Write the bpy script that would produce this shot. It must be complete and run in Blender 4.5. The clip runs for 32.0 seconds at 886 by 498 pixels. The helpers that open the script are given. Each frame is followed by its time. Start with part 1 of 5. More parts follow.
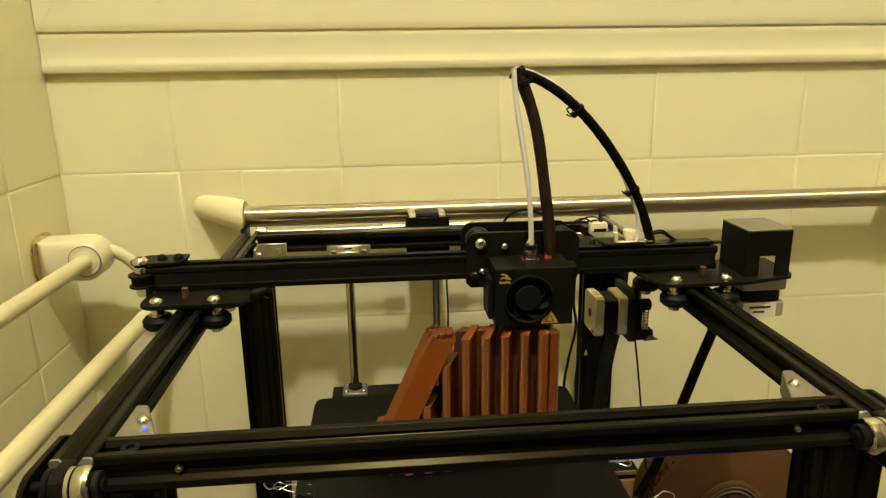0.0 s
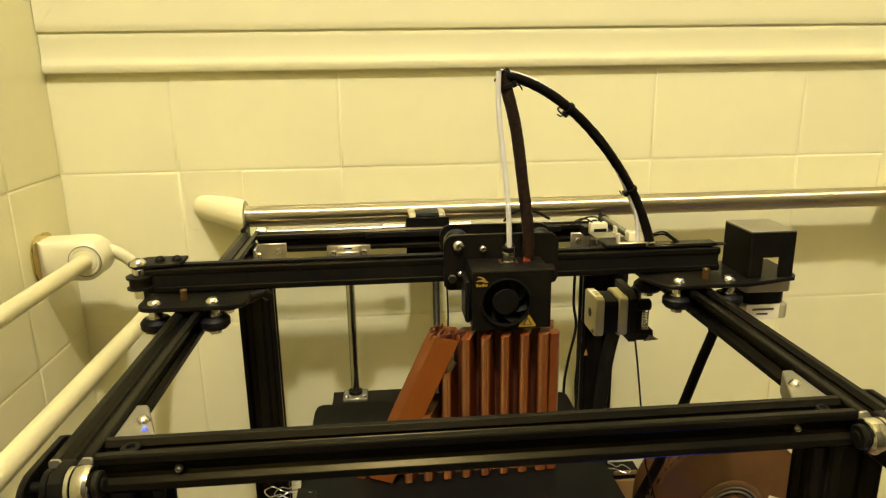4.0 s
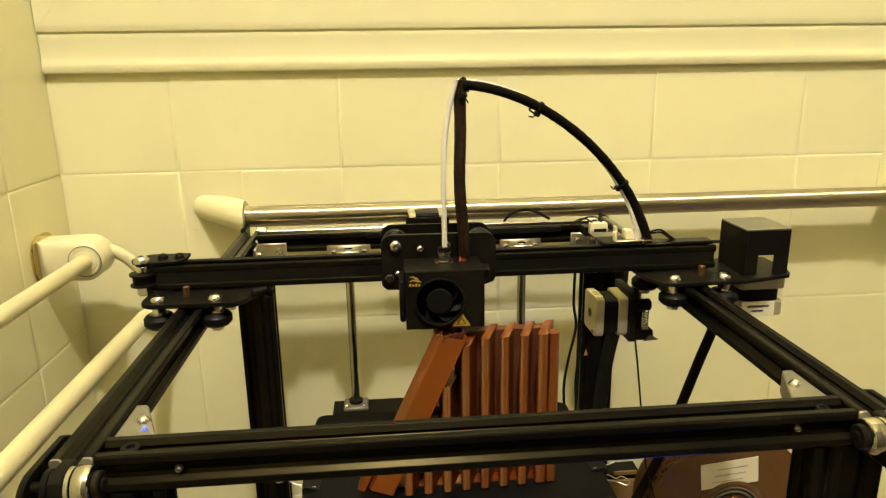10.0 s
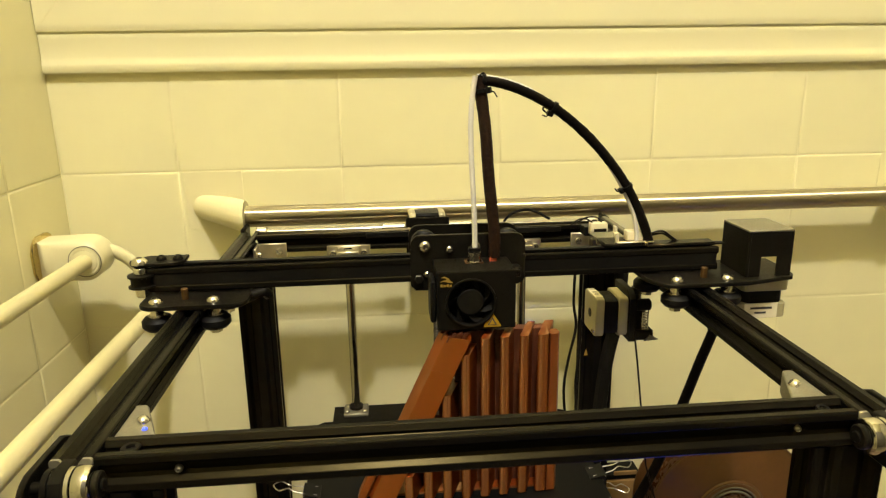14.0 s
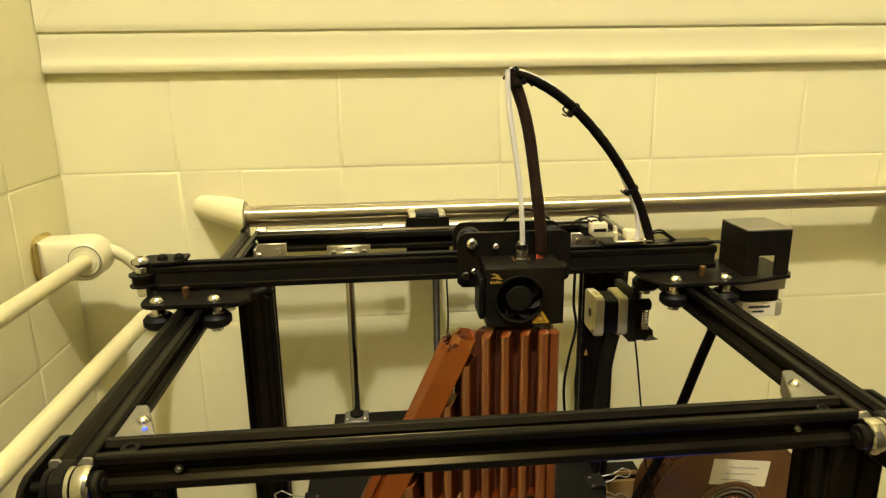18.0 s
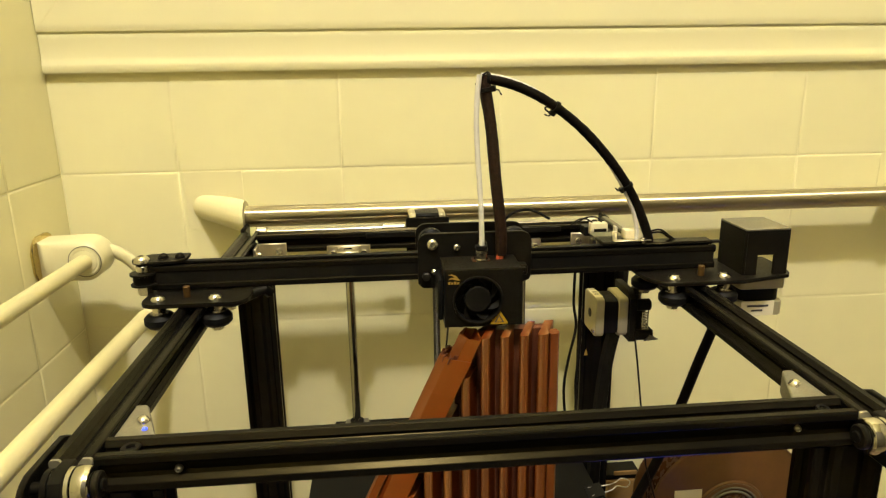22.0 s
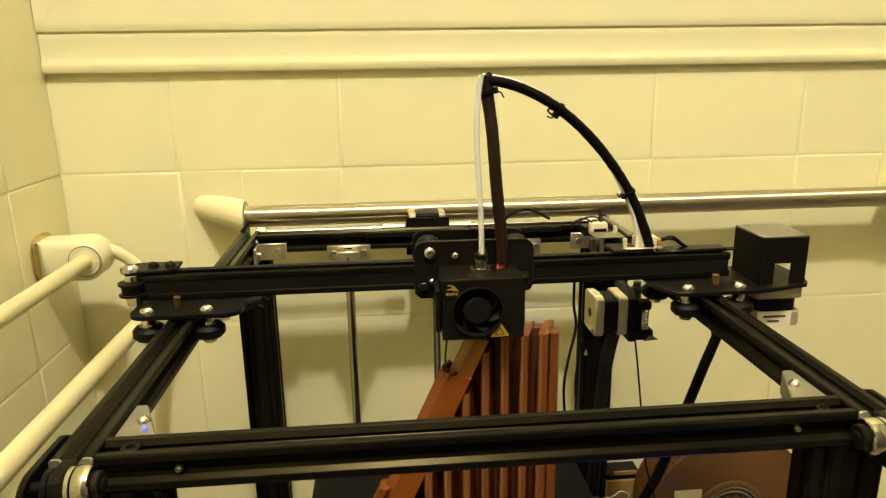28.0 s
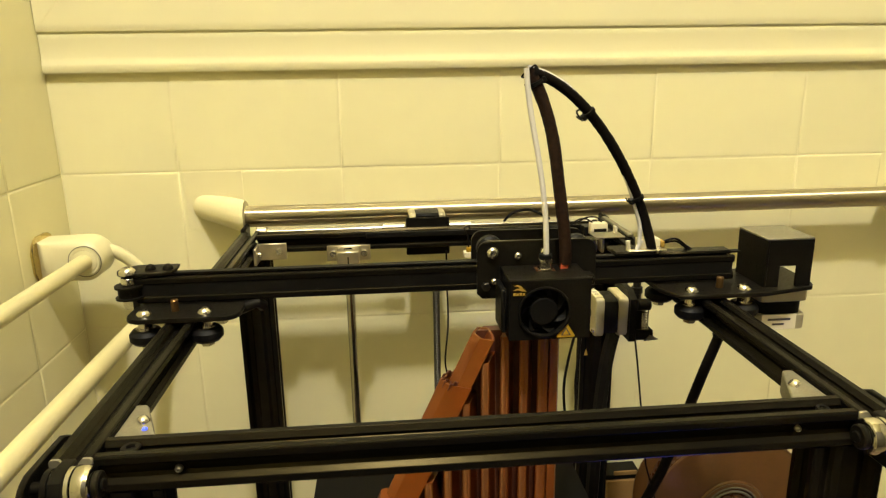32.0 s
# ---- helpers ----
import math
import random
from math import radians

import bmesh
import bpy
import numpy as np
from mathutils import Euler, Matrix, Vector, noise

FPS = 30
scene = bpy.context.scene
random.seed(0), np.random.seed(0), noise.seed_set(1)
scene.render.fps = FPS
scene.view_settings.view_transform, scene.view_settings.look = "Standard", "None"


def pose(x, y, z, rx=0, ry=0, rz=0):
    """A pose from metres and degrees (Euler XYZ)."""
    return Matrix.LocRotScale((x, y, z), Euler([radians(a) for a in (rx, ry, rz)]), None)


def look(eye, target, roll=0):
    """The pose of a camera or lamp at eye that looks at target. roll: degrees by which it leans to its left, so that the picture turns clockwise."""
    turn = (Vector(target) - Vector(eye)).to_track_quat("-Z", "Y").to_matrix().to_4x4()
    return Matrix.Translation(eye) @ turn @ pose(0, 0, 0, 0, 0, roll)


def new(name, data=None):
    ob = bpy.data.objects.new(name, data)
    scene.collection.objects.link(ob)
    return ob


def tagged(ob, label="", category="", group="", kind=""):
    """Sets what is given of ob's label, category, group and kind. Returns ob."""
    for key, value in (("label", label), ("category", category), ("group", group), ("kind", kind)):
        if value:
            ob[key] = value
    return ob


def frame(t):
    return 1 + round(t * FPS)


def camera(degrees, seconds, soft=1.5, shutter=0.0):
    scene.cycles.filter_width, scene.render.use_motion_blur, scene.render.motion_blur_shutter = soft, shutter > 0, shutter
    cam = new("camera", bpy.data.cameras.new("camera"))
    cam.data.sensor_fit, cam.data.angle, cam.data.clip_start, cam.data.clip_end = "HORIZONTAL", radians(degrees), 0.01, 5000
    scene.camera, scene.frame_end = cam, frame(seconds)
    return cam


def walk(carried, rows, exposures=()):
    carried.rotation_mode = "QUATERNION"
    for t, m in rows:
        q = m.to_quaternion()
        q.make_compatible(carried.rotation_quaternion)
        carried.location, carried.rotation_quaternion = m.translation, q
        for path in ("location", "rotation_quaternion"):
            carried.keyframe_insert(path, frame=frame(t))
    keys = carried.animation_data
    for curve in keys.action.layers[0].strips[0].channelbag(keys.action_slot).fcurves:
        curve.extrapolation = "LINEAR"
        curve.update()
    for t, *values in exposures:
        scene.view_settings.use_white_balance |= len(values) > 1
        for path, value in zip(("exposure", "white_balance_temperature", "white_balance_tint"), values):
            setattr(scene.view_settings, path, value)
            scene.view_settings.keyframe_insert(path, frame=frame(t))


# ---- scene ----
# The unit of the plan is the millimetre: x along the printer's front, y to the back wall, z from the top of the printer's frame.
# FLOOR is how far the room's floor lies below that.
FLOOR = 1220.0
TABLE = -470.0

cam = camera(66.25, 32.0, soft=1.25)


def W(x, y, z):
    return Vector((x / 1000, y / 1000, (z + FLOOR) / 1000))


EYE = W(-17.2, -298.6, 176.5)
VIEW = look(EYE, EYE + Vector((0.08173, 0.96228, -0.25948)), -0.87)
walk(cam, [(0.0, VIEW), (32.0, VIEW)], [(0.0, -0.3), (1.5, -0.3), (1.6, 0.0), (32.0, 0.0)])

# ---- light ----
world = bpy.data.worlds.new("room_world")
scene.world = world
world.use_nodes = True
world.node_tree.nodes["Background"].inputs[0].default_value = (1.0, 0.87, 0.5, 1)
world.node_tree.nodes["Background"].inputs[1].default_value = 0.02


WARM = (1.0, 0.943, 0.88)
LAMP = (5.0, -600.0, 2000.0)      # the bulb under the ceiling
bulb = bpy.data.lights.new("ceiling_bulb", "POINT")
bulb.energy, bulb.color, bulb.shadow_soft_size = 158.5, WARM, 0.06
bulb_ob = new("ceiling_bulb", bulb)
bulb_ob.location = W(*LAMP)

# ---- materials ----


def material(name, colour, rough=0.5, metal=0.0, vary=0.12, scale=30.0, bump=0.0, bump_scale=300.0, spec=0.5, coat=0.0,
             stretch=(1, 1, 1), glow=None, rough_vary=0.1, random_vary=0.0, alpha=1.0, transmission=0.0, tint=None, ior=1.5, shift=False, layers=0.0, ridge_axis="Z"):
    m = bpy.data.materials.new(name)
    m.use_nodes = True
    nt = m.node_tree
    b = nt.nodes["Principled BSDF"]
    tc = nt.nodes.new("ShaderNodeTexCoord")
    mp = nt.nodes.new("ShaderNodeMapping")
    mp.inputs["Scale"].default_value = stretch
    nt.links.new(tc.outputs["Object"], mp.inputs["Vector"])
    if shift:
        who = nt.nodes.new("ShaderNodeObjectInfo")
        nt.links.new(who.outputs["Random"], mp.inputs["Location"])
    n1 = nt.nodes.new("ShaderNodeTexNoise")
    n1.inputs["Scale"].default_value, n1.inputs["Detail"].default_value = scale, 5
    nt.links.new(mp.outputs[0], n1.inputs["Vector"])
    n2 = nt.nodes.new("ShaderNodeTexNoise")
    n2.inputs["Scale"].default_value, n2.inputs["Detail"].default_value = scale * 9, 3
    nt.links.new(mp.outputs[0], n2.inputs["Vector"])
    add = nt.nodes.new("ShaderNodeMath")
    add.operation = "MULTIPLY_ADD"
    add.inputs[1].default_value = 0.35
    nt.links.new(n2.outputs["Fac"], add.inputs[0])
    nt.links.new(n1.outputs["Fac"], add.inputs[2])
    ramp = nt.nodes.new("ShaderNodeMapRange")
    ramp.inputs[1].default_value, ramp.inputs[2].default_value = 0.35, 1.0
    ramp.inputs[3].default_value, ramp.inputs[4].default_value = 1 - vary, 1 + vary
    nt.links.new(add.outputs[0], ramp.inputs[0])
    fac = ramp.outputs[0]
    if random_vary:
        oi = nt.nodes.new("ShaderNodeObjectInfo")
        mr = nt.nodes.new("ShaderNodeMapRange")
        mr.inputs[3].default_value, mr.inputs[4].default_value = 1 - random_vary, 1 + random_vary
        nt.links.new(oi.outputs["Random"], mr.inputs[0])
        mul = nt.nodes.new("ShaderNodeMath")
        mul.operation = "MULTIPLY"
        nt.links.new(fac, mul.inputs[0])
        nt.links.new(mr.outputs[0], mul.inputs[1])
        fac = mul.outputs[0]
    mix = nt.nodes.new("ShaderNodeVectorMath")
    mix.operation = "SCALE"
    mix.inputs[0].default_value = colour
    nt.links.new(fac, mix.inputs["Scale"])
    nt.links.new(mix.outputs[0], b.inputs["Base Color"])
    rr = nt.nodes.new("ShaderNodeMapRange")
    rr.inputs[1].default_value, rr.inputs[2].default_value = 0.3, 0.7
    rr.inputs[3].default_value, rr.inputs[4].default_value = max(0.02, rough - rough_vary), min(1.0, rough + rough_vary)
    nt.links.new(n2.outputs["Fac"], rr.inputs[0])
    nt.links.new(rr.outputs[0], b.inputs["Roughness"])
    b.inputs["Metallic"].default_value = metal
    b.inputs["IOR"].default_value = ior
    if layers:      # fine ridges round an axis, which spread the gloss along it
        b.inputs["Anisotropic"].default_value, b.inputs["Anisotropic Rotation"].default_value = layers, 0.25
        tg = nt.nodes.new("ShaderNodeTangent")
        tg.direction_type, tg.axis = "RADIAL", ridge_axis
        nt.links.new(tg.outputs[0], b.inputs["Tangent"])
    if tint:
        b.inputs["Specular Tint"].default_value = (*tint, 1)
    b.inputs["Specular IOR Level"].default_value = spec
    b.inputs["Coat Weight"].default_value = coat
    b.inputs["Transmission Weight"].default_value = transmission
    if bump:
        nb = nt.nodes.new("ShaderNodeTexNoise")
        nb.inputs["Scale"].default_value = bump_scale
        nt.links.new(mp.outputs[0], nb.inputs["Vector"])
        bp = nt.nodes.new("ShaderNodeBump")
        bp.inputs["Strength"].default_value, bp.inputs["Distance"].default_value = bump, 0.001
        nt.links.new(nb.outputs["Fac"], bp.inputs["Height"])
        nt.links.new(bp.outputs[0], b.inputs["Normal"])
    if glow:
        b.inputs["Emission Color"].default_value = (*glow[:3], 1)
        b.inputs["Emission Strength"].default_value = glow[3]
    return m


M_TILE = material("glazed_cream_tile", (0.80, 0.752, 0.45), 0.16, vary=0.03, scale=6, bump=0.12, bump_scale=14, rough_vary=0.05, random_vary=0.015)
M_GROUT = material("cream_grout", (0.76, 0.705, 0.42), 0.8, vary=0.06, scale=40)
M_TRIM = material("painted_moulding", (0.75, 0.70, 0.425), 0.6, vary=0.008, scale=9, bump=0.06, bump_scale=40)
M_PLASTER = material("painted_plaster", (0.78, 0.73, 0.445), 0.8, vary=0.05, scale=5, bump=0.2, bump_scale=60)
M_FLOOR = material("floor_tile", (0.19, 0.165, 0.10), 0.4, vary=0.15, scale=8)
M_WOOD = material("wood_board", (0.13, 0.085, 0.05), 0.5, vary=0.3, scale=12, stretch=(1, 8, 8))
M_BLACK = material("black_anodised_aluminium", (0.005, 0.0046, 0.0036), 0.255, metal=0.0, vary=0.12, scale=40, spec=0.09, rough_vary=0.0, tint=(1.0, 0.80, 0.36))
M_PLASTIC = material("black_plastic", (0.007, 0.0066, 0.0056), 0.42, spec=0.07, vary=0.3, scale=60, bump=0.05, bump_scale=600)
M_STEEL_BLACK = material("black_coated_steel", (0.007, 0.0064, 0.005), 0.36, spec=0.07, tint=(1.0, 0.84, 0.46), vary=0.3, scale=70, bump=0.05, bump_scale=500)
M_RUBBER = material("black_wheel_plastic", (0.004, 0.004, 0.004), 0.5, spec=0.12, vary=0.3, scale=90)
M_ZINC = material("zinc_plated_steel", (0.66, 0.63, 0.56), 0.22, metal=1.0, vary=0.05, scale=80, rough_vary=0.05)
M_SCREW = material("dark_threaded_steel", (0.07, 0.065, 0.055), 0.42, metal=1.0, vary=0.2, scale=60)
M_ALU = material("brushed_aluminium", (0.66, 0.60, 0.46), 0.4, metal=1.0, vary=0.15, scale=50, stretch=(1, 6, 1))
M_CUT = material("sawn_aluminium", (0.27, 0.25, 0.19), 0.5, metal=0.6, vary=0.15, scale=90)
M_RAIL = material("brushed_round_steel", (0.56, 0.50, 0.37), 0.36, metal=1.0, vary=0.06, scale=20, rough_vary=0.02, layers=1.0, ridge_axis="X")
M_CHROME = material("polished_steel", (0.56, 0.54, 0.49), 0.065, metal=1.0, vary=0.06, scale=20, rough_vary=0.015)
M_BRONZE = material("dull_bronze", (0.16, 0.09, 0.03), 0.45, metal=0.8, vary=0.2, scale=80)
M_BRASS = material("brass", (0.62, 0.42, 0.14), 0.3, metal=1.0, vary=0.2, scale=80)
M_MOTOR = material("cast_motor_cap", (0.43, 0.385, 0.235), 0.5, metal=0.3, vary=0.12, scale=70)
M_WHITE = material("white_plastic", (0.66, 0.60, 0.42), 0.35, vary=0.06, scale=40)
M_CREAM = material("cream_enamel", (0.76, 0.705, 0.43), 0.3, vary=0.02, scale=8, rough_vary=0.0)
M_DOWEL = material("painted_dowel", (0.60, 0.545, 0.305), 0.45, vary=0.08, scale=25, bump=0.1, bump_scale=120)
M_GOLD = material("gold_trim", (0.62, 0.50, 0.22), 0.2, metal=1.0, vary=0.03, scale=60)
M_SLEEVE = material("braided_sleeve", (0.005, 0.0036, 0.0026), 0.6, spec=0.06, vary=0.5, scale=260, bump=0.6, bump_scale=1400, shift=True)
M_SLEEVE_BROWN = material("brown_braided_sleeve", (0.016, 0.0072, 0.0034), 0.55, spec=0.10, vary=0.6, scale=260, bump=0.9, bump_scale=1100, shift=True)
M_WIRE = material("clip_wire", (0.42, 0.40, 0.36), 0.34, metal=1.0, vary=0.1, scale=80)
M_TUBE = material("white_ptfe_tube", (0.60, 0.58, 0.53), 0.4, vary=0.03, scale=50, shift=True)
M_COPPER = material("copper_brown_filament", (0.125, 0.0205, 0.0030), 0.40, vary=0.2, scale=30, stretch=(1.5, 1.5, 0.3), spec=1.0, ior=1.65, rough_vary=0.04, tint=(1.0, 0.72, 0.27), layers=0.9)
# Tones of two unseen walls, set dark to hold down bounce and reflections.
M_SIDE = material("unseen_side_wall", (0.24, 0.215, 0.125), 0.7, vary=0.1, scale=5)
M_FRONT = material("unseen_far_wall", (0.11, 0.098, 0.065), 0.7, vary=0.1, scale=5)
M_COPPER_IN = material("copper_brown_infill", (0.085, 0.022, 0.008), 0.5, vary=0.3, scale=120)
M_SPOOL = material("brown_filament_winding", (0.07, 0.03, 0.012), 0.28, vary=0.3, scale=18, bump=0.2, bump_scale=500)
M_FLANGE = material("smoky_spool_flange", (0.10, 0.045, 0.016), 0.36, vary=0.25, scale=25, spec=0.8, rough_vary=0.03, tint=(1.0, 0.8, 0.5), layers=0.85, ridge_axis="Y")
M_FAN = material("black_fan_plastic", (0.0075, 0.0071, 0.006), 0.5, spec=0.04, vary=0.2, scale=60)
M_CAST = material("dull_cast_aluminium", (0.19, 0.175, 0.125), 0.5, metal=0.5, vary=0.12, scale=70)
M_STRIP = material("dark_dull_metal", (0.15, 0.135, 0.085), 0.5, metal=0.3, vary=0.2, scale=70)
M_JOINT = material("grey_joint", (0.16, 0.14, 0.09), 0.8, vary=0.2, scale=200)
M_LABEL = material("paper_label", (0.76, 0.70, 0.50), 0.7, vary=0.06, scale=60)
M_FAINT = material("faint_label_print", (0.42, 0.38, 0.28), 0.7, vary=0.2)
M_INK = material("label_print", (0.05, 0.045, 0.04), 0.7, vary=0.1)
M_YELLOW = material("yellow_sticker", (0.38, 0.23, 0.015), 0.6, spec=0.15, vary=0.1, scale=100)
M_LOGO = material("gold_print", (0.36, 0.22, 0.03), 0.5, vary=0.15, scale=100)
M_ORANGE = material("orange_wire", (0.34, 0.05, 0.012), 0.5, vary=0.1, scale=100)
M_BED = material("dark_glass_plate", (0.004, 0.004, 0.0036), 0.35, spec=0.07, vary=0.2, scale=30, rough_vary=0.02)
M_LCD = material("blue_display", (0.02, 0.03, 0.1), 0.3, glow=(0.03, 0.08, 1.0, 13.0))
# Emission stands in for a blue reflection; no lamp sits there.
M_BLUE_GLINT = material("blue_glint", (0.02, 0.03, 0.1), 0.3, glow=(0.04, 0.10, 1.0, 1.6))

# ---- building blocks (millimetres) ----
ORIGIN = {}


def thing(name, at, label, category, group="", kind=""):
    ob = new(name)
    ob.location = W(*at)
    ob.empty_display_size = 0.01
    ORIGIN[ob.name] = Vector(at)
    return tagged(ob, label, category, group, kind)


def mesh_of(name, bm, mat, origin):
    bmesh.ops.recalc_face_normals(bm, faces=bm.faces)
    for v in bm.verts:
        v.co = (v.co - origin) / 1000
    me = bpy.data.meshes.new(name)
    bm.to_mesh(me)
    bm.free()
    me.materials.append(mat)
    return me


def part(name, bm, mat, parent, label="", at=None, smooth=True):
    po = ORIGIN[parent.name]
    o = Vector(at) if at is not None else po
    me = mesh_of(name, bm, mat, o)
    if smooth:
        me.shade_smooth()
        me.set_sharp_from_angle(angle=radians(38))
    ob = new(name, me)
    ob.parent = parent
    ob.location = (o - po) / 1000
    ORIGIN[ob.name] = o
    return tagged(ob, label)


def single(name, bm, mat, at, label, category, group="", kind="", smooth=True):
    me = mesh_of(name, bm, mat, Vector(at))
    if smooth:
        me.shade_smooth()
        me.set_sharp_from_angle(angle=radians(38))
    ob = new(name, me)
    ob.location = W(*at)
    ORIGIN[ob.name] = Vector(at)
    return tagged(ob, label, category, group, kind)


def box(x0, x1, y0, y1, z0, z1, bevel=0.0, seg=1, bm=None):
    own = bmesh.new()
    bmesh.ops.create_cube(own, size=1.0, matrix=Matrix.Translation(((x0 + x1) / 2, (y0 + y1) / 2, (z0 + z1) / 2)) @ Matrix.Diagonal((x1 - x0, y1 - y0, z1 - z0, 1)))
    if bevel:
        bmesh.ops.bevel(own, geom=list(own.edges), offset=bevel, segments=seg, affect="EDGES", profile=0.5)
    return join(bm, own)


def join(bm, own):
    if bm is None:
        return own
    me = bpy.data.meshes.new("scrap")
    own.to_mesh(me)
    own.free()
    bm.from_mesh(me)
    bpy.data.meshes.remove(me)
    return bm


def frame_to(p0, p1):
    p0, p1 = Vector(p0), Vector(p1)
    return Matrix.Translation(p0) @ (p1 - p0).to_track_quat("Z", "Y").to_matrix().to_4x4()


def lathe(p0, p1, rings, seg=20, bm=None):
    """Turned shape: rings of (distance from p0 towards p1, radius)."""
    own = bmesh.new()
    m = frame_to(p0, p1)
    loops = []
    for h, r in rings:
        loops.append([own.verts.new(m @ Vector((r * math.cos(2 * math.pi * i / seg), r * math.sin(2 * math.pi * i / seg), h))) for i in range(seg)])
    for a, b in zip(loops, loops[1:]):
        for i in range(seg):
            own.faces.new((a[i], a[(i + 1) % seg], b[(i + 1) % seg], b[i]))
    own.faces.new(loops[0][::-1])
    own.faces.new(loops[-1])
    return join(bm, own)


def rod(p0, p1, r, seg=16, bevel=0.0, bm=None):
    n = (Vector(p1) - Vector(p0)).length
    c = bevel or min(0.15 * r, 0.1 * n)
    return lathe(p0, p1, [(0, r - c), (c, r), (n - c, r), (n, r - c)], seg, bm)


def tube(points, r, seg=10, bm=None, squash=1.0):
    own = bmesh.new()
    pts = [Vector(p) for p in points]
    loops = []
    side = None
    for i, p in enumerate(pts):
        d = (pts[min(i + 1, len(pts) - 1)] - pts[max(i - 1, 0)]).normalized()
        if side is None:
            side = d.orthogonal().normalized()
        side = (side - d * side.dot(d)).normalized()
        up = d.cross(side)
        rr = r[i] if isinstance(r, (list, tuple)) else r
        loops.append([own.verts.new(p + rr * (math.cos(a) * side + squash * math.sin(a) * up)) for a in [2 * math.pi * k / seg for k in range(seg)]])
    for a, b in zip(loops, loops[1:]):
        for i in range(seg):
            own.faces.new((a[i], a[(i + 1) % seg], b[(i + 1) % seg], b[i]))
    own.faces.new(loops[0][::-1])
    own.faces.new(loops[-1])
    return join(bm, own)


def prism(poly, axis, a, b, bm=None, bevel=0.0):
    """A polygon pushed along an axis from a to b. The polygon is in the other two axes, in the order x, y, z."""
    own = bmesh.new()

    def at(u, v, w):
        return {"x": (w, u, v), "y": (u, w, v), "z": (u, v, w)}[axis]

    lo = [own.verts.new(at(u, v, a)) for u, v in poly]
    hi = [own.verts.new(at(u, v, b)) for u, v in poly]
    n = len(poly)
    sides = [own.faces.new((lo[i], lo[(i + 1) % n], hi[(i + 1) % n], hi[i])) for i in range(n)]
    caps = [own.faces.new(lo[::-1]), own.faces.new(hi)]
    if bevel:
        edges = {e for f in caps for e in f.edges}
        bmesh.ops.bevel(own, geom=list(edges), offset=bevel, segments=1, affect="EDGES")
    return join(bm, own)


def rounded(u0, u1, v0, v1, r, n=5):
    out = []
    for cu, cv, s in ((u1 - r, v1 - r, 0), (u0 + r, v1 - r, 90), (u0 + r, v0 + r, 180), (u1 - r, v0 + r, 270)):
        out += [(cu + r * math.cos(radians(s + 90 * k / n)), cv + r * math.sin(radians(s + 90 * k / n))) for k in range(n + 1)]
    return out


def slot_side(cu, n=1):
    """One side of a slotted bar from left to right, at v = 10, with its slots."""
    pts = []
    for k in range(n):
        c = cu + 20 * k
        pts += [(c - 5.6, 10), (c - 5.2, 9.75), (c - 3.1, 7.2), (c - 5.4, 7.2), (c - 5.4, 6.4), (c - 2.6, 4.0), (c + 2.6, 4.0), (c + 5.4, 6.4), (c + 5.4, 7.2), (c + 3.1, 7.2), (c + 5.2, 9.75), (c + 5.6, 10)]
    return pts


def slotted(long=1):
    """The outline of a black slotted aluminium bar, 20 mm by 20 or 40, about its middle."""
    half = 10 * long
    rc = 1.2
    top = slot_side(-half + 10, long)
    one = slot_side(0)
    m = 0.35 * rc
    out = [(-half + m, 10 - m), (-half + rc, 10)] + top + [(half - rc, 10), (half - m, 10 - m), (half, 10 - rc)]
    out += [(half - 10 + v, -u) for u, v in one]
    out += [(half, -10 + rc), (half - m, -10 + m), (half - rc, -10)]
    out += [(-u, -v) for u, v in top]
    out += [(-half + rc, -10), (-half + m, -10 + m), (-half, -10 + rc)]
    out += [(-half + 10 - v, u) for u, v in one]
    out += [(-half, 10 - rc)]
    return out


def bar(axis, a, b, c1, c2, long=1, turned=False, bm=None):
    poly = slotted(long)
    if turned:
        poly = [(v, u) for u, v in poly]
    return prism([(u + c1, v + c2) for u, v in poly], axis, a, b, bm)


def button_screw(at, way, r=4.0, h=3.0, bm=None):
    """A button-head screw with its socket."""
    p = Vector(at)
    w = Vector(way).normalized()
    return lathe(p, p + w, [(-0.6, r), (0, r), (h * 0.45, r * 0.93), (h * 0.8, r * 0.7), (h, r * 0.5), (h, r * 0.36), (h * 0.45, r * 0.34), (h * 0.45, 0.02)], 16, bm)


def cap_screw(at, way, r=3.2, h=3.4, bm=None):
    p = Vector(at)
    w = Vector(way).normalized()
    return lathe(p, p + w, [(-0.6, r), (h * 0.85, r), (h, r * 0.85), (h, r * 0.52), (h * 0.4, r * 0.5), (h * 0.4, 0.02)], 14, bm)


def hex_head(at, way, r, h, bm=None):
    p = Vector(at)
    w = Vector(way).normalized()
    return lathe(p, p + w, [(0, r), (h * 0.88, r), (h, r * 0.86)], 6, bm)


def ring(p0, p1, rings, seg=32, bm=None):
    """A turned ring: its outline closes on itself, so the middle stays open."""
    own = bmesh.new()
    m = frame_to(p0, p1)
    loops = [[own.verts.new(m @ Vector((r * math.cos(2 * math.pi * i / seg), r * math.sin(2 * math.pi * i / seg), h))) for i in range(seg)] for h, r in rings]
    for a, b in zip(loops, loops[1:] + loops[:1]):
        for i in range(seg):
            own.faces.new((a[i], a[(i + 1) % seg], b[(i + 1) % seg], b[i]))
    return join(bm, own)



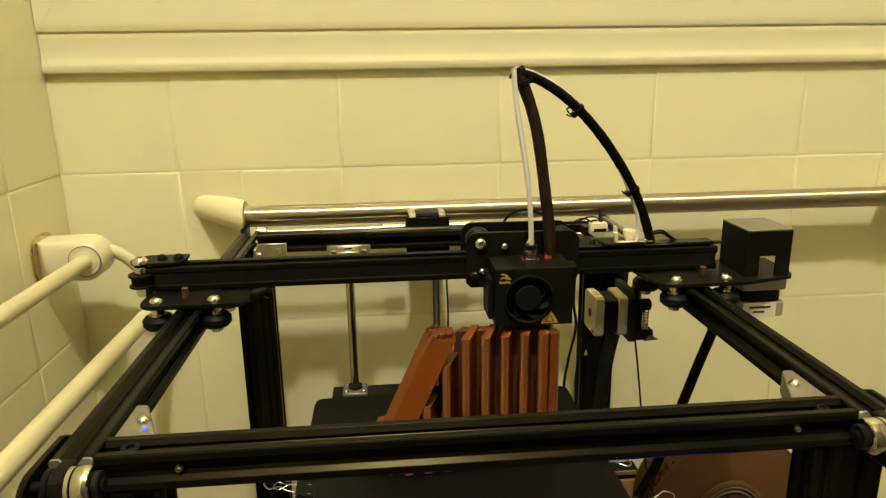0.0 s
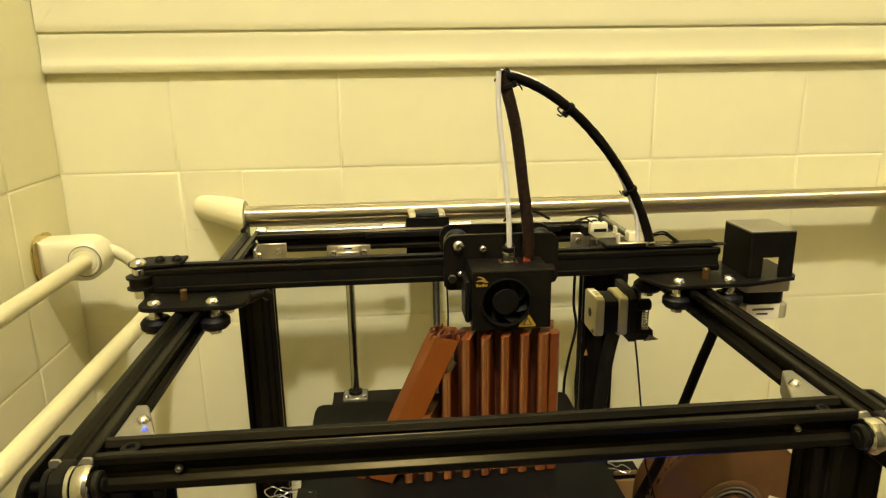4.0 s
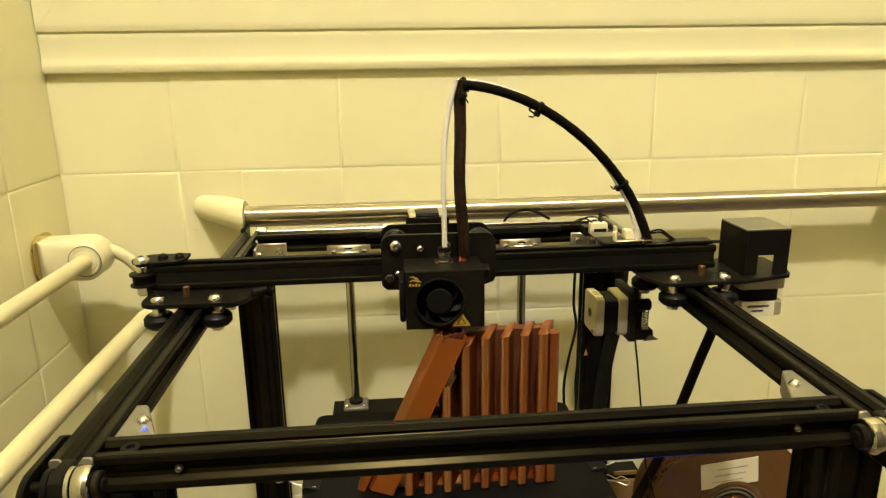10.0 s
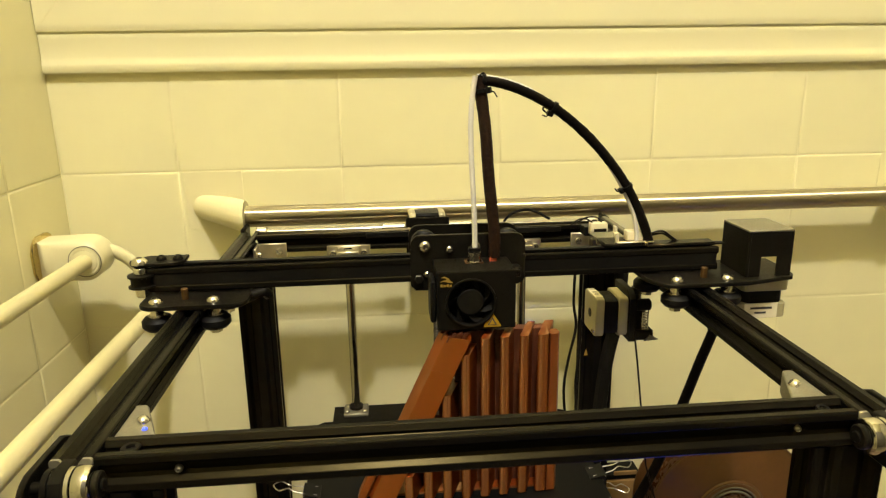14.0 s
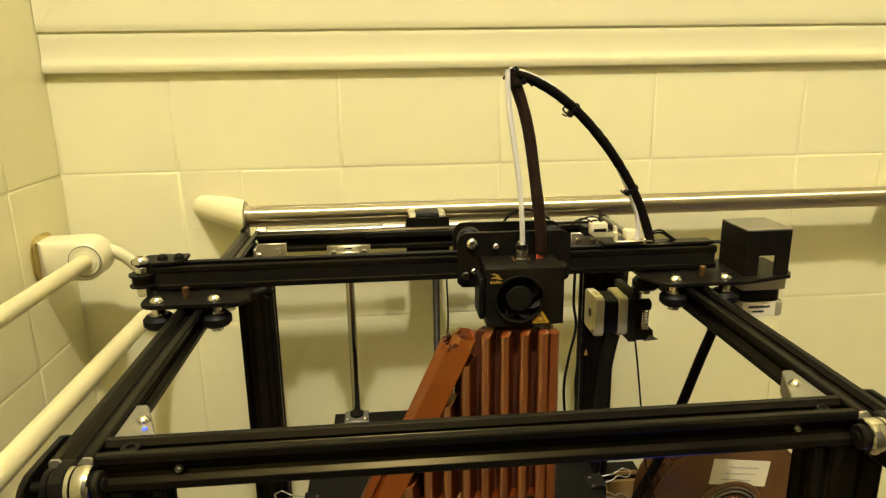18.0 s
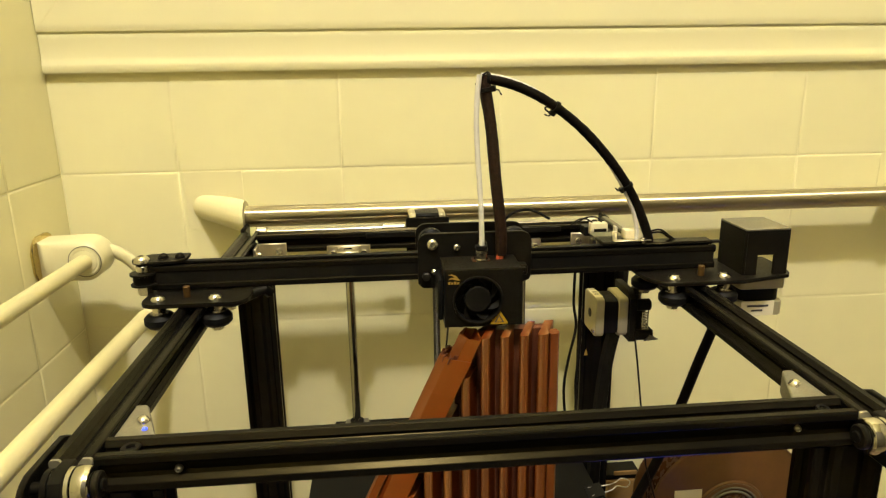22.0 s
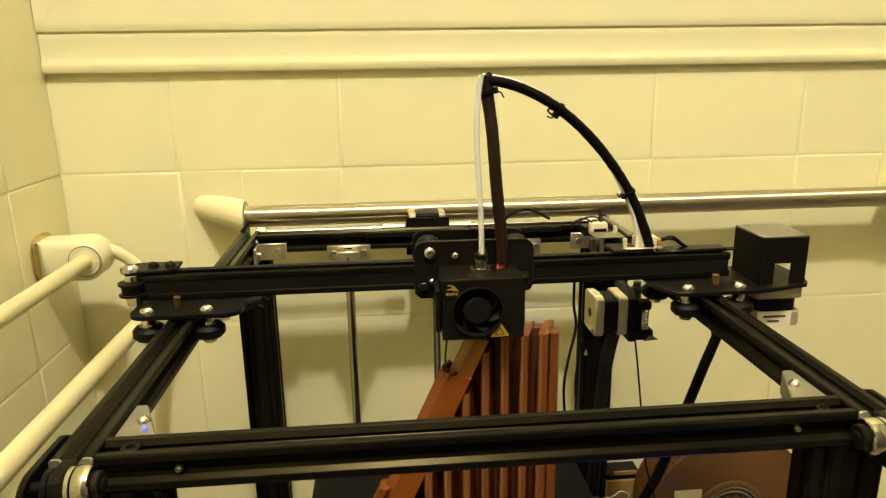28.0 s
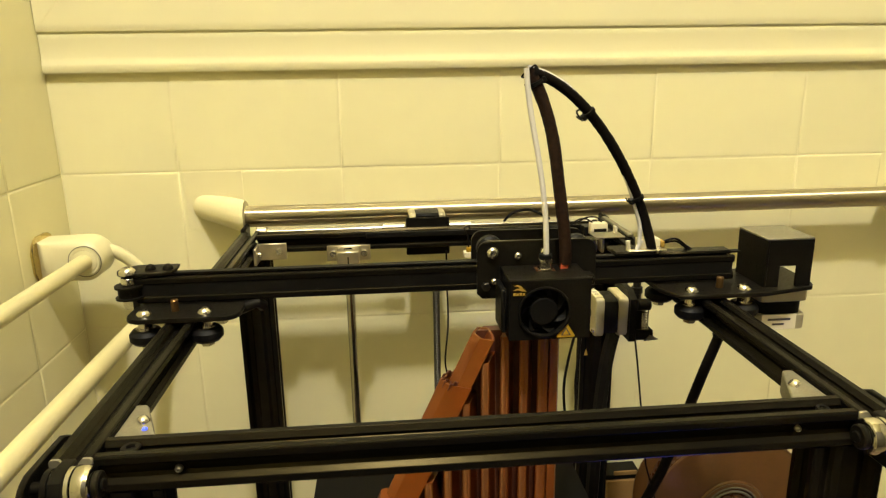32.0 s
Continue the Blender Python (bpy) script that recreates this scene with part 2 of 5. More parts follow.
def pillow(poly, z0, z1, r, bm=None):
    """An upright block whose upper and lower rims are rounded."""
    own = bmesh.new()
    cx = sum(p[0] for p in poly) / len(poly)
    cy = sum(p[1] for p in poly) / len(poly)
    half = min(max(p[0] for p in poly) - cx, max(p[1] for p in poly) - cy)
    levels = [(z0 + r - r * math.cos(radians(a)), r - r * math.sin(radians(a))) for a in (0, 22, 45, 67, 90)]
    levels += [(z1 - r + r * math.sin(radians(a)), r - r * math.cos(radians(a))) for a in (0, 22, 45, 67, 90)]
    loops = []
    for z, inset in levels:
        k = 1 - inset / half
        loops.append([own.verts.new((cx + (u - cx) * k, cy + (v - cy) * k, z)) for u, v in poly])
    n = len(poly)
    for a, b in zip(loops, loops[1:]):
        for i in range(n):
            own.faces.new((a[i], a[(i + 1) % n], b[(i + 1) % n], b[i]))
    own.faces.new(loops[0][::-1])
    own.faces.new(loops[-1])
    return join(bm, own)


def curve_through(points, n):
    """A smooth line through points."""
    p = [Vector(q) for q in points]
    p = [2 * p[0] - p[1]] + p + [2 * p[-1] - p[-2]]
    out = []
    for i in range(1, len(p) - 2):
        for k in range(n):
            u = k / n
            a, b, c, d = p[i - 1], p[i], p[i + 1], p[i + 2]
            out.append(0.5 * (2 * b + (c - a) * u + (2 * a - 5 * b + 4 * c - d) * u * u + (3 * b - a - 3 * c + d) * u ** 3))
    return out + [p[-2]]


# ---- the room ----
CEILING = 2065.0
WALL_Y = 542.0
LEFT_X = -400.5
PITCH = 195.75


def wall_bits():
    back = single("wall_back", box(-520, 1700, WALL_Y + 0.4, WALL_Y + 120, -FLOOR, CEILING), M_GROUT, (0, WALL_Y + 8, -FLOOR), "", "", kind="structure", smooth=False)
    left = single("wall_left", box(LEFT_X - 120, LEFT_X - 0.4, -1700, WALL_Y + 0.4, -FLOOR, CEILING), M_GROUT, (LEFT_X - 8, 0, -FLOOR), "", "", kind="structure", smooth=False)
    # Right and front walls stand out of view; added to close the room.
    single("wall_right", box(1700, 1820, -1820, WALL_Y + 120, -FLOOR, CEILING), M_SIDE, (1700, 0, -FLOOR), "", "", kind="structure", smooth=False)
    single("wall_front", box(LEFT_X - 120, 1700, -1820, -1700, -FLOOR, CEILING), M_FRONT, (0, -1700, -FLOOR), "", "", kind="structure", smooth=False)
    single("floor", box(LEFT_X - 120, 1820, -1820, WALL_Y + 120, -FLOOR - 100, -FLOOR), M_FLOOR, (0, 0, -FLOOR), "", "", kind="structure", smooth=False)
    single("ceiling", box(LEFT_X - 120, 1820, -1820, WALL_Y + 120, CEILING, CEILING + 100), M_PLASTER, (0, 0, CEILING), "", "", kind="structure", smooth=False)
    return back, left


wall_back, wall_left = wall_bits()


def moulding():
    """The stepped wooden dado along the back wall, over the tiles."""
    steps = [(-8, 174.5), (6.2, 174.5), (7, 175.6), (7.3, 183), (7.1, 185), (5.9, 188.5), (5.3, 193), (5.2, 203), (5.6, 211), (6.2, 216), (5.9, 217.4), (4.7, 218.0), (4.7, 219.2),
             (7.4, 220.6), (8.0, 222), (8.2, 230), (8.3, 300), (-8, 300)]
    ob = single("trim", prism([(WALL_Y - d, v) for d, v in steps], "x", LEFT_X + 1, 1699), M_TRIM, (0, WALL_Y, 174), "", "", kind="structure")
    single("trim_joint", tube([(-399.5, WALL_Y - 8.3, 222), (-385, WALL_Y - 8.35, 239), (-369, WALL_Y - 8.35, 257.5)], 0.22, 6), M_GROUT, (-399, WALL_Y - 8, 222), "", "", kind="structure")
    bm = box(LEFT_X + 1, 1699, WALL_Y - 2, WALL_Y + 7.5, 300, CEILING - 1)
    single("wall_back_upper", bm, M_PLASTER, (0, WALL_Y, 300), "", "", kind="structure", smooth=False)
    return ob


moulding()

# ---- the printer's frame ----
XL, XR = -180.0, 244.0          # outer sides of the two side rails
frame_thing = thing("printer_frame", (32, 230, TABLE), "black slotted aluminium frame of a desktop 3d printer", "printer frame")


def build_frame():
    f = frame_thing
    fb = part("front_beam", bar("x", XL + 20.2, XR - 20.2, 10, -10), M_BLACK, f, smooth=False)
    part("rear_beam", bar("x", XL + 20.2, XR - 20.2, 450, -10), M_BLACK, f, smooth=False)
    lr = part("side_rail", bar("y", 1, 464, XL + 10, -10), M_BLACK, f, smooth=False)
    rr = part("side_rail", bar("y", 1, 464, XR - 10, -10), M_BLACK, f, smooth=False)
    for rail, cx in ((lr, XL + 10), (rr, XR - 10)):
        part("cut_end", bar("y", -0.6, 0.9, cx, -10), M_CUT, rail, "bare cut end of an aluminium bar")
    for x in (-160, 213):
        part("post", bar("z", TABLE + 20, -20.2, x + 10, 10, 2), M_BLACK, f, smooth=False)
    for x in (-167, 230):
        part("post", bar("z", TABLE + 20, -20.2, x, 450, 2), M_BLACK, f, smooth=False)
    for y in (10, 450):
        part("base_beam", bar("x", XL, XR, y, TABLE + 10), M_BLACK, f, smooth=False)
    for x in (XL + 10, XR - 10):
        part("base_rail", bar("y", 20.2, 439.8, x, TABLE + 10), M_BLACK, f, smooth=False)
    # corner brackets inside the front corners, with their screws
    for side, x in ((1, XL + 20), (-1, XR - 20)):
        poly = [(x, 20.3), (x + side * 22, 20.3), (x + side * 21, 25), (x + side * 7.5, 57), (x + side * 6, 59), (x, 59)]
        b = part("corner_bracket", prism(poly, "z", -17.5, -3.5, bevel=0.8), M_CAST, f, "cast aluminium corner bracket")
        part("screw", button_screw((x + side * 10.2, 40, -4.0), (side * 0.6, 0.35, 0.6), 3.9, 3.0), M_ZINC, b)
    # screws in the slots of the front beam
    part("screw", button_screw((-122, 3.2, -10.3), (0, -1, 0), 2.1, 2.0), M_CAST, fb)
    part("screw", button_screw((193.6, 3.2, -9.4), (0, -1, 0), 1.8, 1.8), M_CAST, fb)
    part("slot_nut", lathe((-146, 10, -3.0), (-146, 10, 0), [(0, 4.6), (1.6, 4.8), (2.1, 4.3), (2.1, 2.4), (0.4, 2.2), (0.4, 0.05)], 20), M_STEEL_BLACK, fb)
    part("slot_nut", lathe((211, 10, -3.9), (211, 10, 0), [(0, 3.4), (1.6, 3.6), (2.1, 3.2), (2.1, 1.9), (0.4, 1.7), (0.4, 0.05)], 20), M_RUBBER, fb)
    # belt idlers at the front ends of the side rails
    for side, x in ((1, XL), (-1, XR)):
        xo = x - side * 3
        outer = [(-22, -22), (-22, -10)] + [(-10 + 12 * math.cos(radians(a)), -10 + 9.4 * math.sin(radians(a))) for a in range(180, 89, -15)] + [(24, -0.6), (31, -4), (33, -10), (33, -22)]
        a, b = sorted((xo, xo - side * 3.0))
        p = part("idler_plate", prism(outer, "x", a, b, bevel=0.6), M_STEEL_BLACK, f)
        part("washer", rod((x + side * 3.5, -11, -7.5), (x + side * 6.4, -11, -7.5), 8.6, 24), M_STEEL_BLACK, p)
        a, b = sorted((x + side * 6.6, x + side * 13.8))
        part("fork", prism([(-20, -24), (-21.5, -10), (-18, -1.5), (-13, 1.2), (-0.8, 0.6), (-0.8, -24)], "x", a, b, bevel=0.8), M_STEEL_BLACK, p)
        part("shim", rod((x + side * 14, -11, -7.5), (x + side * 16.2, -11, -7.5), 9.2, 26), M_CHROME, p)
        part("roller", lathe((x + side * 16.4, -11, -7.5), (x + side * 30, -11, -7.5), [(0, 8.0), (0.6, 8.9), (2.5, 9.4), (5.5, 9.4), (7.4, 8.9), (8.0, 8.0)], 28), M_CHROME, p, "polished steel belt roller")
        part("end_disc", lathe((x + side * 24.5, -11, -7.5), (x + side * 40, -11, -7.5), [(0, 5.8), (0.6, 6.4), (2.6, 6.4), (3.4, 5.6), (3.4, 3.2)], 26), M_STEEL_BLACK, p)
        part("axle", rod((x - side * 5, -11, -7.5), (x + side * 29, -11, -7.5), 3.0, 14), M_STEEL_BLACK, p)
    # hidden corner braces at the rear, and the rod clamps
    for x0, x1 in ((-84, -36), (110, 157)):
        c = part("rod_clamp", box(x0, x1, 436, 439.8, -31, -13.5, 0.8), M_ALU, f, "aluminium rod clamp")
        mid = (x0 + x1) / 2
        part("clamp_block", box(mid - 12, mid + 12, 418, 436, -31, -16, 1.0), M_ALU, c)
        part("clamp_slit", box(mid - 0.7, mid + 0.7, 417.6, 419, -31, -22), M_STEEL_BLACK, c)
        part("screw", cap_screw((x0 + 7, 436, -22.5), (0, -1, 0.15), 3.8, 4.0), M_ZINC, c)
        part("screw", cap_screw((x1 - 7, 436, -22.5), (0, -1, 0.15), 3.8, 4.0), M_ZINC, c)
    for side, x in ((1, XL + 20.2), (-1, XR - 20.2)):
        a, b = sorted((x, x + side * 32))
        br = part("angle_bracket", box(a, b, 436.2, 439.6, -27, -8.5, 0.7), M_ALU, f, "aluminium angle bracket")
        a2, b2 = sorted((x, x + side * 3.4))
        part("flange", box(a2, b2, 414, 436.1, -27, -8.5, 0.7), M_ALU, br)
        part("screw", cap_screw((x + side * 24, 436.2, -17.5), (0, -1, 0.1), 3.8, 4.0), M_ZINC, br)
        part("screw", cap_screw((x + side * 3.4, 424, -17.5), (side, 0, 0), 3.6, 3.6), M_ZINC, br)
    # cover plate along part of the rear beam's slot
    part("dark_slot_strip", box(-40, 180, 437.2, 439.9, -6.4, -0.6, 0.4), M_PLASTIC, f)
    # guide rods and the lead screw of the bed
    for x in (-60, 133.5):
        part("guide_rod", rod((x, 428, TABLE + 20), (x, 428, -15), 5.0, 18), M_CHROME, f, "polished steel guide rod")
    rings = []
    h0 = 0.0
    for i in range(0, 205):
        rings += [(h0, 3.3), (h0 + 0.7, 4.1), (h0 + 1.3, 4.1)]
        h0 += 2.0
    part("lead_screw", lathe((36, 428, TABLE + 22), (36, 428, 0), rings, 10), M_SCREW, f, "threaded steel lead screw")
    # limit switch by the right rail's rear end
    part("rail_strip", box(234.5, 241.5, 374, 462, 0.4, 4.2, 1.0), M_STRIP, f, "dull dark metal strip on the side rail")
    part("sticker", prism([(213.4, -161), (218, -161), (216, -153.5)], "y", 438.4, 439.6), M_LOGO, f, "small gold sticker on the rear post")
    part("tab", box(213, 219, 424, 436, -29, -14, 0.6), M_CAST, f)
    # Glowing speck added for the blue glint under the bracket's screw.
    part("glint_speck", box(-147.6, -145.0, 29.5, 32, -4.6, -2.2, 0.6), M_BLUE_GLINT, f, "blue glint painted by the corner bracket")
    sw = part("limit_switch", box(199, 223.4, 410.2, 428, -6, 4, 0.8), M_PLASTIC, f)
    part("plug", box(203, 222, 399.5, 410, -3, 10.5, 1.6, 2), M_WHITE, sw, "white connector plug")
    part("plug_mouth", box(206.5, 220, 397.6, 399.8, -2.4, 4.6, 0.5), M_STEEL_BLACK, sw)
    part("lever", box(226, 228.6, 388, 396, 0.4, 8.5, 0.5), M_WHITE, sw, "white switch lever")
    part("wire_lead", tube(curve_through([(206, 404, 10), (200, 407, 14), (193, 414, 12), (188, 424, 4)], 5), 0.9, 6), M_PLASTIC, sw)
    part("wire_lead", tube(curve_through([(216, 404, 10), (212, 409, 15), (203, 418, 13), (193, 428, 4)], 5), 0.9, 6), M_PLASTIC, sw)
    part("foot_plate", box(200, 232, 372, 397, 0.4, 1.6, 0.4), M_STRIP, sw)


build_frame()


def y_motor():
    """The motor that drives both side belts, behind the rear beam, with its couplings and shafts."""
    m = thing("drive_motor", (30, 475, -30), "black stepper motor with cream caps and a shaft on both sides", "motor")
    part("body", box(9, 51, 462, 494, -28, 14, 2.5), M_PLASTIC, m)
    part("cap", box(9, 18.5, 461.6, 494.4, -28.4, 14.4, 2.5), M_MOTOR, m)
    part("cap", box(41.5, 51.2, 461.6, 494.4, -28.4, 14.4, 2.5), M_MOTOR, m)
    part("bracket", box(5, 55, 460.4, 463, -34, 10, 1.0), M_STEEL_BLACK, m)
    for a, b in ((-22, 4), (56, 82)):
        part("coupling", rod((a, 478, -5), (b, 478, -5), 5.2, 18, 0.7), M_ALU, m, "aluminium shaft coupling")
    part("shaft", rod((-168, 478, -5), (-22, 478, -5), 2.5, 12), M_ZINC, m)
    part("shaft", rod((82, 478, -5), (232, 478, -5), 2.5, 12), M_ZINC, m)
    for x in (-166, 220):
        part("pulley", rod((x, 478, -5), (x + 12, 478, -5), 6.5, 18), M_ALU, m)
    part("post_plate", box(-182, -176, 464.5, 492, -30, 3, 2), M_STEEL_BLACK, m)
    part("post_plate", box(240, 246, 464.5, 492, -30, 3, 2), M_STEEL_BLACK, m)


y_motor()


def extruder():
    """The filament drive that hangs inside the right rail: a motor, its plate, the lever and spring."""
    e = thing("extruder", (185, 255, -60), "stepper motor and filament drive with a black lever and spring", "extruder")
    x0, y0, z0 = 167.3, 261.0, -62.8
    yy = (y0, y0 + 35)
    part("end_cap", prism(rounded(yy[0], yy[1], z0, z0 + 36.5, 4, 3), "x", x0, x0 + 8, bevel=0.8), M_MOTOR, e, "grey cast motor cap")
    part("boss", rod((x0 - 0.4, y0 + 17.5, z0 + 18), (x0 + 1, y0 + 17.5, z0 + 18), 4.2, 16), M_STEEL_BLACK, e)
    part("body", prism(rounded(yy[0] + 0.8, yy[1] - 0.8, z0 + 0.8, z0 + 34.5, 6, 2), "x", x0 + 8, x0 + 21), M_PLASTIC, e)
    part("front_cap", prism(rounded(yy[0], yy[1], z0, z0 + 36.5, 4, 3), "x", x0 + 21, x0 + 30, bevel=0.8), M_MOTOR, e)
    part("mount_plate", prism([(yy[0] - 4, z0 - 4), (yy[1] + 4, z0 - 4), (yy[1] + 4, -20.6), (yy[0] + 8, -20.6), (yy[0] - 4, z0 + 36)], "x", x0 + 30.2, x0 + 36), M_STEEL_BLACK, e)
    part("drive_block", box(x0 + 36.2, x0 + 46, yy[0] - 2, yy[1] - 6, z0 + 4, z0 + 30, 2), M_STEEL_BLACK, e)
    part("lever", prism(rounded(yy[0] - 6, yy[0] + 30, z0 - 3, z0 + 7, 3, 3), "x", x0 + 36.4, x0 + 52, bevel=0.8), M_STEEL_BLACK, e)
    part("idler_wheel", rod((x0 + 37, yy[0] - 1, z0 + 30), (x0 + 49, yy[0] - 1, z0 + 30), 5.5, 18), M_STEEL_BLACK, e)
    spring = [(x0 + 43 + 3.2 * math.cos(k * 0.9), yy[0] - 6 + 3.2 * math.sin(k * 0.9), z0 + 8 + 0.36 * k) for k in range(50)]
    part("spring", tube(spring, 0.65, 6), M_ZINC, e, "steel spring")
    part("fitting", lathe((x0 + 42, yy[0] + 14, z0 + 30), (x0 + 42, yy[0] + 14, z0 + 50), [(0, 4.2), (6, 4.2), (6.5, 5.2), (12, 5.2), (12.5, 3.6), (17, 3.4)], 12), M_SCREW, e, "dark metal tube fitting")
    lab = part("label", box(x0 + 0.4, x0 + 7.6, y0 + 5, y0 + 25, z0 + 36.6, z0 + 36.9), M_LABEL, e, "white paper label")
    for k in range(2):
        part("print_bar", box(x0 + 2, x0 + 6, y0 + 12 + 6 * k, y0 + 14 + 6 * k, z0 + 36.95, z0 + 37.1), M_INK, lab)
    part("screw", cap_screw((x0, y0 + 5, z0 + 5), (-1, 0, 0), 2.4, 1.6), M_ZINC, e)
    part("end_tab", prism([(211, -65.8), (224, -64.6), (216, -60)], "y", 254, 257), M_CAST, e, "bare metal tab of the lever")
    part("filament", tube([(x0 + 44, 280, z0 + 2), (x0 + 45.5, 280, z0 - 14), (x0 + 49, 280, z0 - 36), (x0 + 55, 280, z0 - 80), (x0 + 66, 284, z0 - 150), (x0 + 100, 300, z0 - 250)], 0.9, 6), M_PLASTIC, e)


extruder()


def loose_cables():
    """Wires that hang along the rear posts."""
    def cable(name, pts, r, label, mat=M_PLASTIC):
        return single(name, tube(curve_through(pts, 6), r, 8), mat, pts[0], label, "cable")
    cable("wire", [(197, 432, -40), (196, 430, -90), (199, 428, -120), (190, 424, -160), (186, 424, -200), (192, 424, -260)], 1.7, "thin black wire hanging beside the rear post")
    cable("wire", [(205, 428, -110), (203, 424, -150), (199, 420, -190), (203, 420, -250)], 1.7, "thin black wire hanging beside the rear post")
    cable("wire_loop", [(120, 470, 0), (130, 474, 8), (147, 476, 12), (160, 474, 9), (175, 470, 1)], 1.6, "black wire looped over the rear beam")
    cable("sensor_wire", [(74, 434, -22), (73, 432, -8), (69, 431, 2), (73, 433, 5), (76, 438, 1)], 0.9, "thin black wire on the plug of the rear beam")
    cable("sensor_wire", [(49, 437, -24), (49, 437, -60), (50, 437, -110), (46, 436, -160), (52, 430, -185), (60, 425, -215)], 1.0, "thin black sensor wire behind the lead screw")
    bundle = [(254, 436, -40), (249, 432, -110), (238, 430, -170), (231, 430, -260), (226, 430, -430)]
    cable("loom_cable", bundle, 8.5, "thick black sleeved cable along the rear post")
    p = thing("wire_plug", (74, 434, -31), "small white plug with a yellow latch on the rear beam", "connector")
    part("body", box(68, 81, 427, 439.6, -31, -24.5, 0.8), M_WHITE, p)
    part("latch", box(71, 77.5, 428, 434, -24.4, -19.5, 0.5), M_YELLOW, p, "yellow latch")


loose_cables()

# ---- the gantry: a cross bar that rolls along the side rails ----
GY = 214.0     # the front of the cross bar at its reference place; its wheels' screws lie 9 mm before it
gantry = thing("gantry", (32, 205, 7), "black cross bar on rollers with a motor at its end", "printer gantry")


def v_wheel(x, y, z, parent):
    w = part("wheel", lathe((x, y, z - 5.5), (x, y, z), [(0, 7.5), (0.4, 9.5), (3.2, 12), (5.5, 12), (7.8, 12), (10.6, 9.5), (11, 7.5)], 24), M_RUBBER, parent)
    part("spacer", rod((x, y, z + 5.5), (x, y, 0.8), 5.0, 18), M_ZINC, w)
    part("bearing", lathe((x, y, z + 5.4), (x, y, 10), [(0, 7.2), (0.9, 7.2), (0.9, 5.2)], 18), M_ZINC, w)
    part("nut", hex_head((x, y, z - 5.5), (0, 0, -1), 5.0, 4.0), M_ZINC, w)
    part("screw", button_screw((x, y, 4.2), (0, 0, 1), 5.6, 3.6), M_ZINC, w)


def build_gantry():
    g = gantry
    part("cross_bar", bar("x", -208, 262, GY + 5.5, 16), M_BLACK, g, smooth=False)
    # Black strip added in the front slot to darken its lit lower lip.
    part("dark_slot_strip", box(-206, 261, GY - 3.9, GY - 1.2, 10.4, 21.6, 0.4), M_FAN, g)
    part("belt", box(-200, 270, GY + 2, GY + 8.5, 26.4, 27.9, 0.3), M_RUBBER, g)
    # left end: plate on the rail, wheels, belt idler
    pl = part("end_plate", prism(rounded(-208, -127, GY - 35, GY + 30, 10), "z", 0.8, 4.2, bevel=0.6), M_STEEL_BLACK, g)
    for x, y in ((-153, 190), (-196.2, 190), (-153, 236)):
        v_wheel(x, y, -12, g)
    part("post_screw", rod((-175.6, GY - 18, 4), (-175.6, GY - 18, 13), 2.8, 12), M_BRONZE, g)
    top = [(-222, GY + 5)] + [(-211 + 11 * math.cos(radians(a)), GY + 5 + 11 * math.sin(radians(a))) for a in range(180, 271, 15)] + [(-186, GY - 4), (-181, GY - 1), (-179, GY + 5), (-180, GY + 20), (-211, GY + 20), (-220, GY + 14)]
    ip = part("idler_plate", prism(top, "z", 27.4, 30.2, bevel=0.5), M_STEEL_BLACK, g)
    part("screw", button_screw((-212, GY - 3, 30.2), (0, 0, 1), 6.4, 4.6), M_ZINC, ip)
    part("screw", button_screw((-198, GY + 6, 30.2), (0, 0, 1), 4.2, 3.6), M_STEEL_BLACK, ip)
    part("screw", button_screw((-185, GY + 6, 30.2), (0, 0, 1), 4.2, 3.6), M_STEEL_BLACK, ip)
    part("idler", rod((-212, GY - 3, 21.5), (-212, GY - 3, 27.2), 5.4, 18), M_ZINC, ip)
    part("pulley", lathe((-212, GY - 3, 11), (-212, GY - 3, 30), [(0, 10.4), (1.2, 10.4), (1.6, 8.4), (8.0, 8.4), (8.6, 10.4), (10.2, 10.4)], 22), M_STEEL_BLACK, ip)
    part("lower_nut", rod((-212, GY - 3, 3), (-212, GY - 3, 11), 6.2, 6), M_ZINC, ip)
    part("belt_clamp", tube([(-134, GY + 2, -4), (-126, GY - 4, 1), (-119, GY - 2, 3), (-116, GY + 4, -2)], 4.5, 10), M_PLASTIC, g)
    # right end: plate, wheels, motor under a square cover
    pr = [(196, GY - 14), (200, GY - 24), (207, GY - 33), (214, GY - 35), (274, GY - 35), (318, GY - 24), (322, GY - 18), (325, GY - 8), (325, GY + 30), (200, GY + 30), (194, GY + 24)]
    part("end_plate", prism(pr, "z", 0.8, 4.2, bevel=0.6), M_STEEL_BLACK, g)
    for x, y in ((218.5, 190), (261.2, 190), (211, 233)):
        v_wheel(x, y, -12, g)
    part("post_screw", rod((243.9, GY - 18, 4), (243.9, GY - 18, 13), 2.8, 12), M_BRONZE, g)
    cv = open_cover(g)
    part("cover_top", box(277, 315.6, 190.4, 234, 42.3, 43.8, 0.4), M_CAST, cv, "dull grey top edge of the cover")
    part("pulley", rod((290, 212, 6), (290, 212, 22), 5.5, 18), M_SCREW, cv)
    mt = part("motor", prism(rounded(280, 320, 196, 236, 4, 3), "z", -10.6, 0.6, bevel=0.6), M_MOTOR, g, "grey motor flange")
    part("stator", prism(rounded(282, 318, 198, 234, 8, 3), "z", -21.6, -10.7), M_PLASTIC, mt)
    part("end_cap", prism(rounded(280, 320, 196, 236, 5, 3), "z", -34.6, -21.7, bevel=0.8), M_MOTOR, mt)
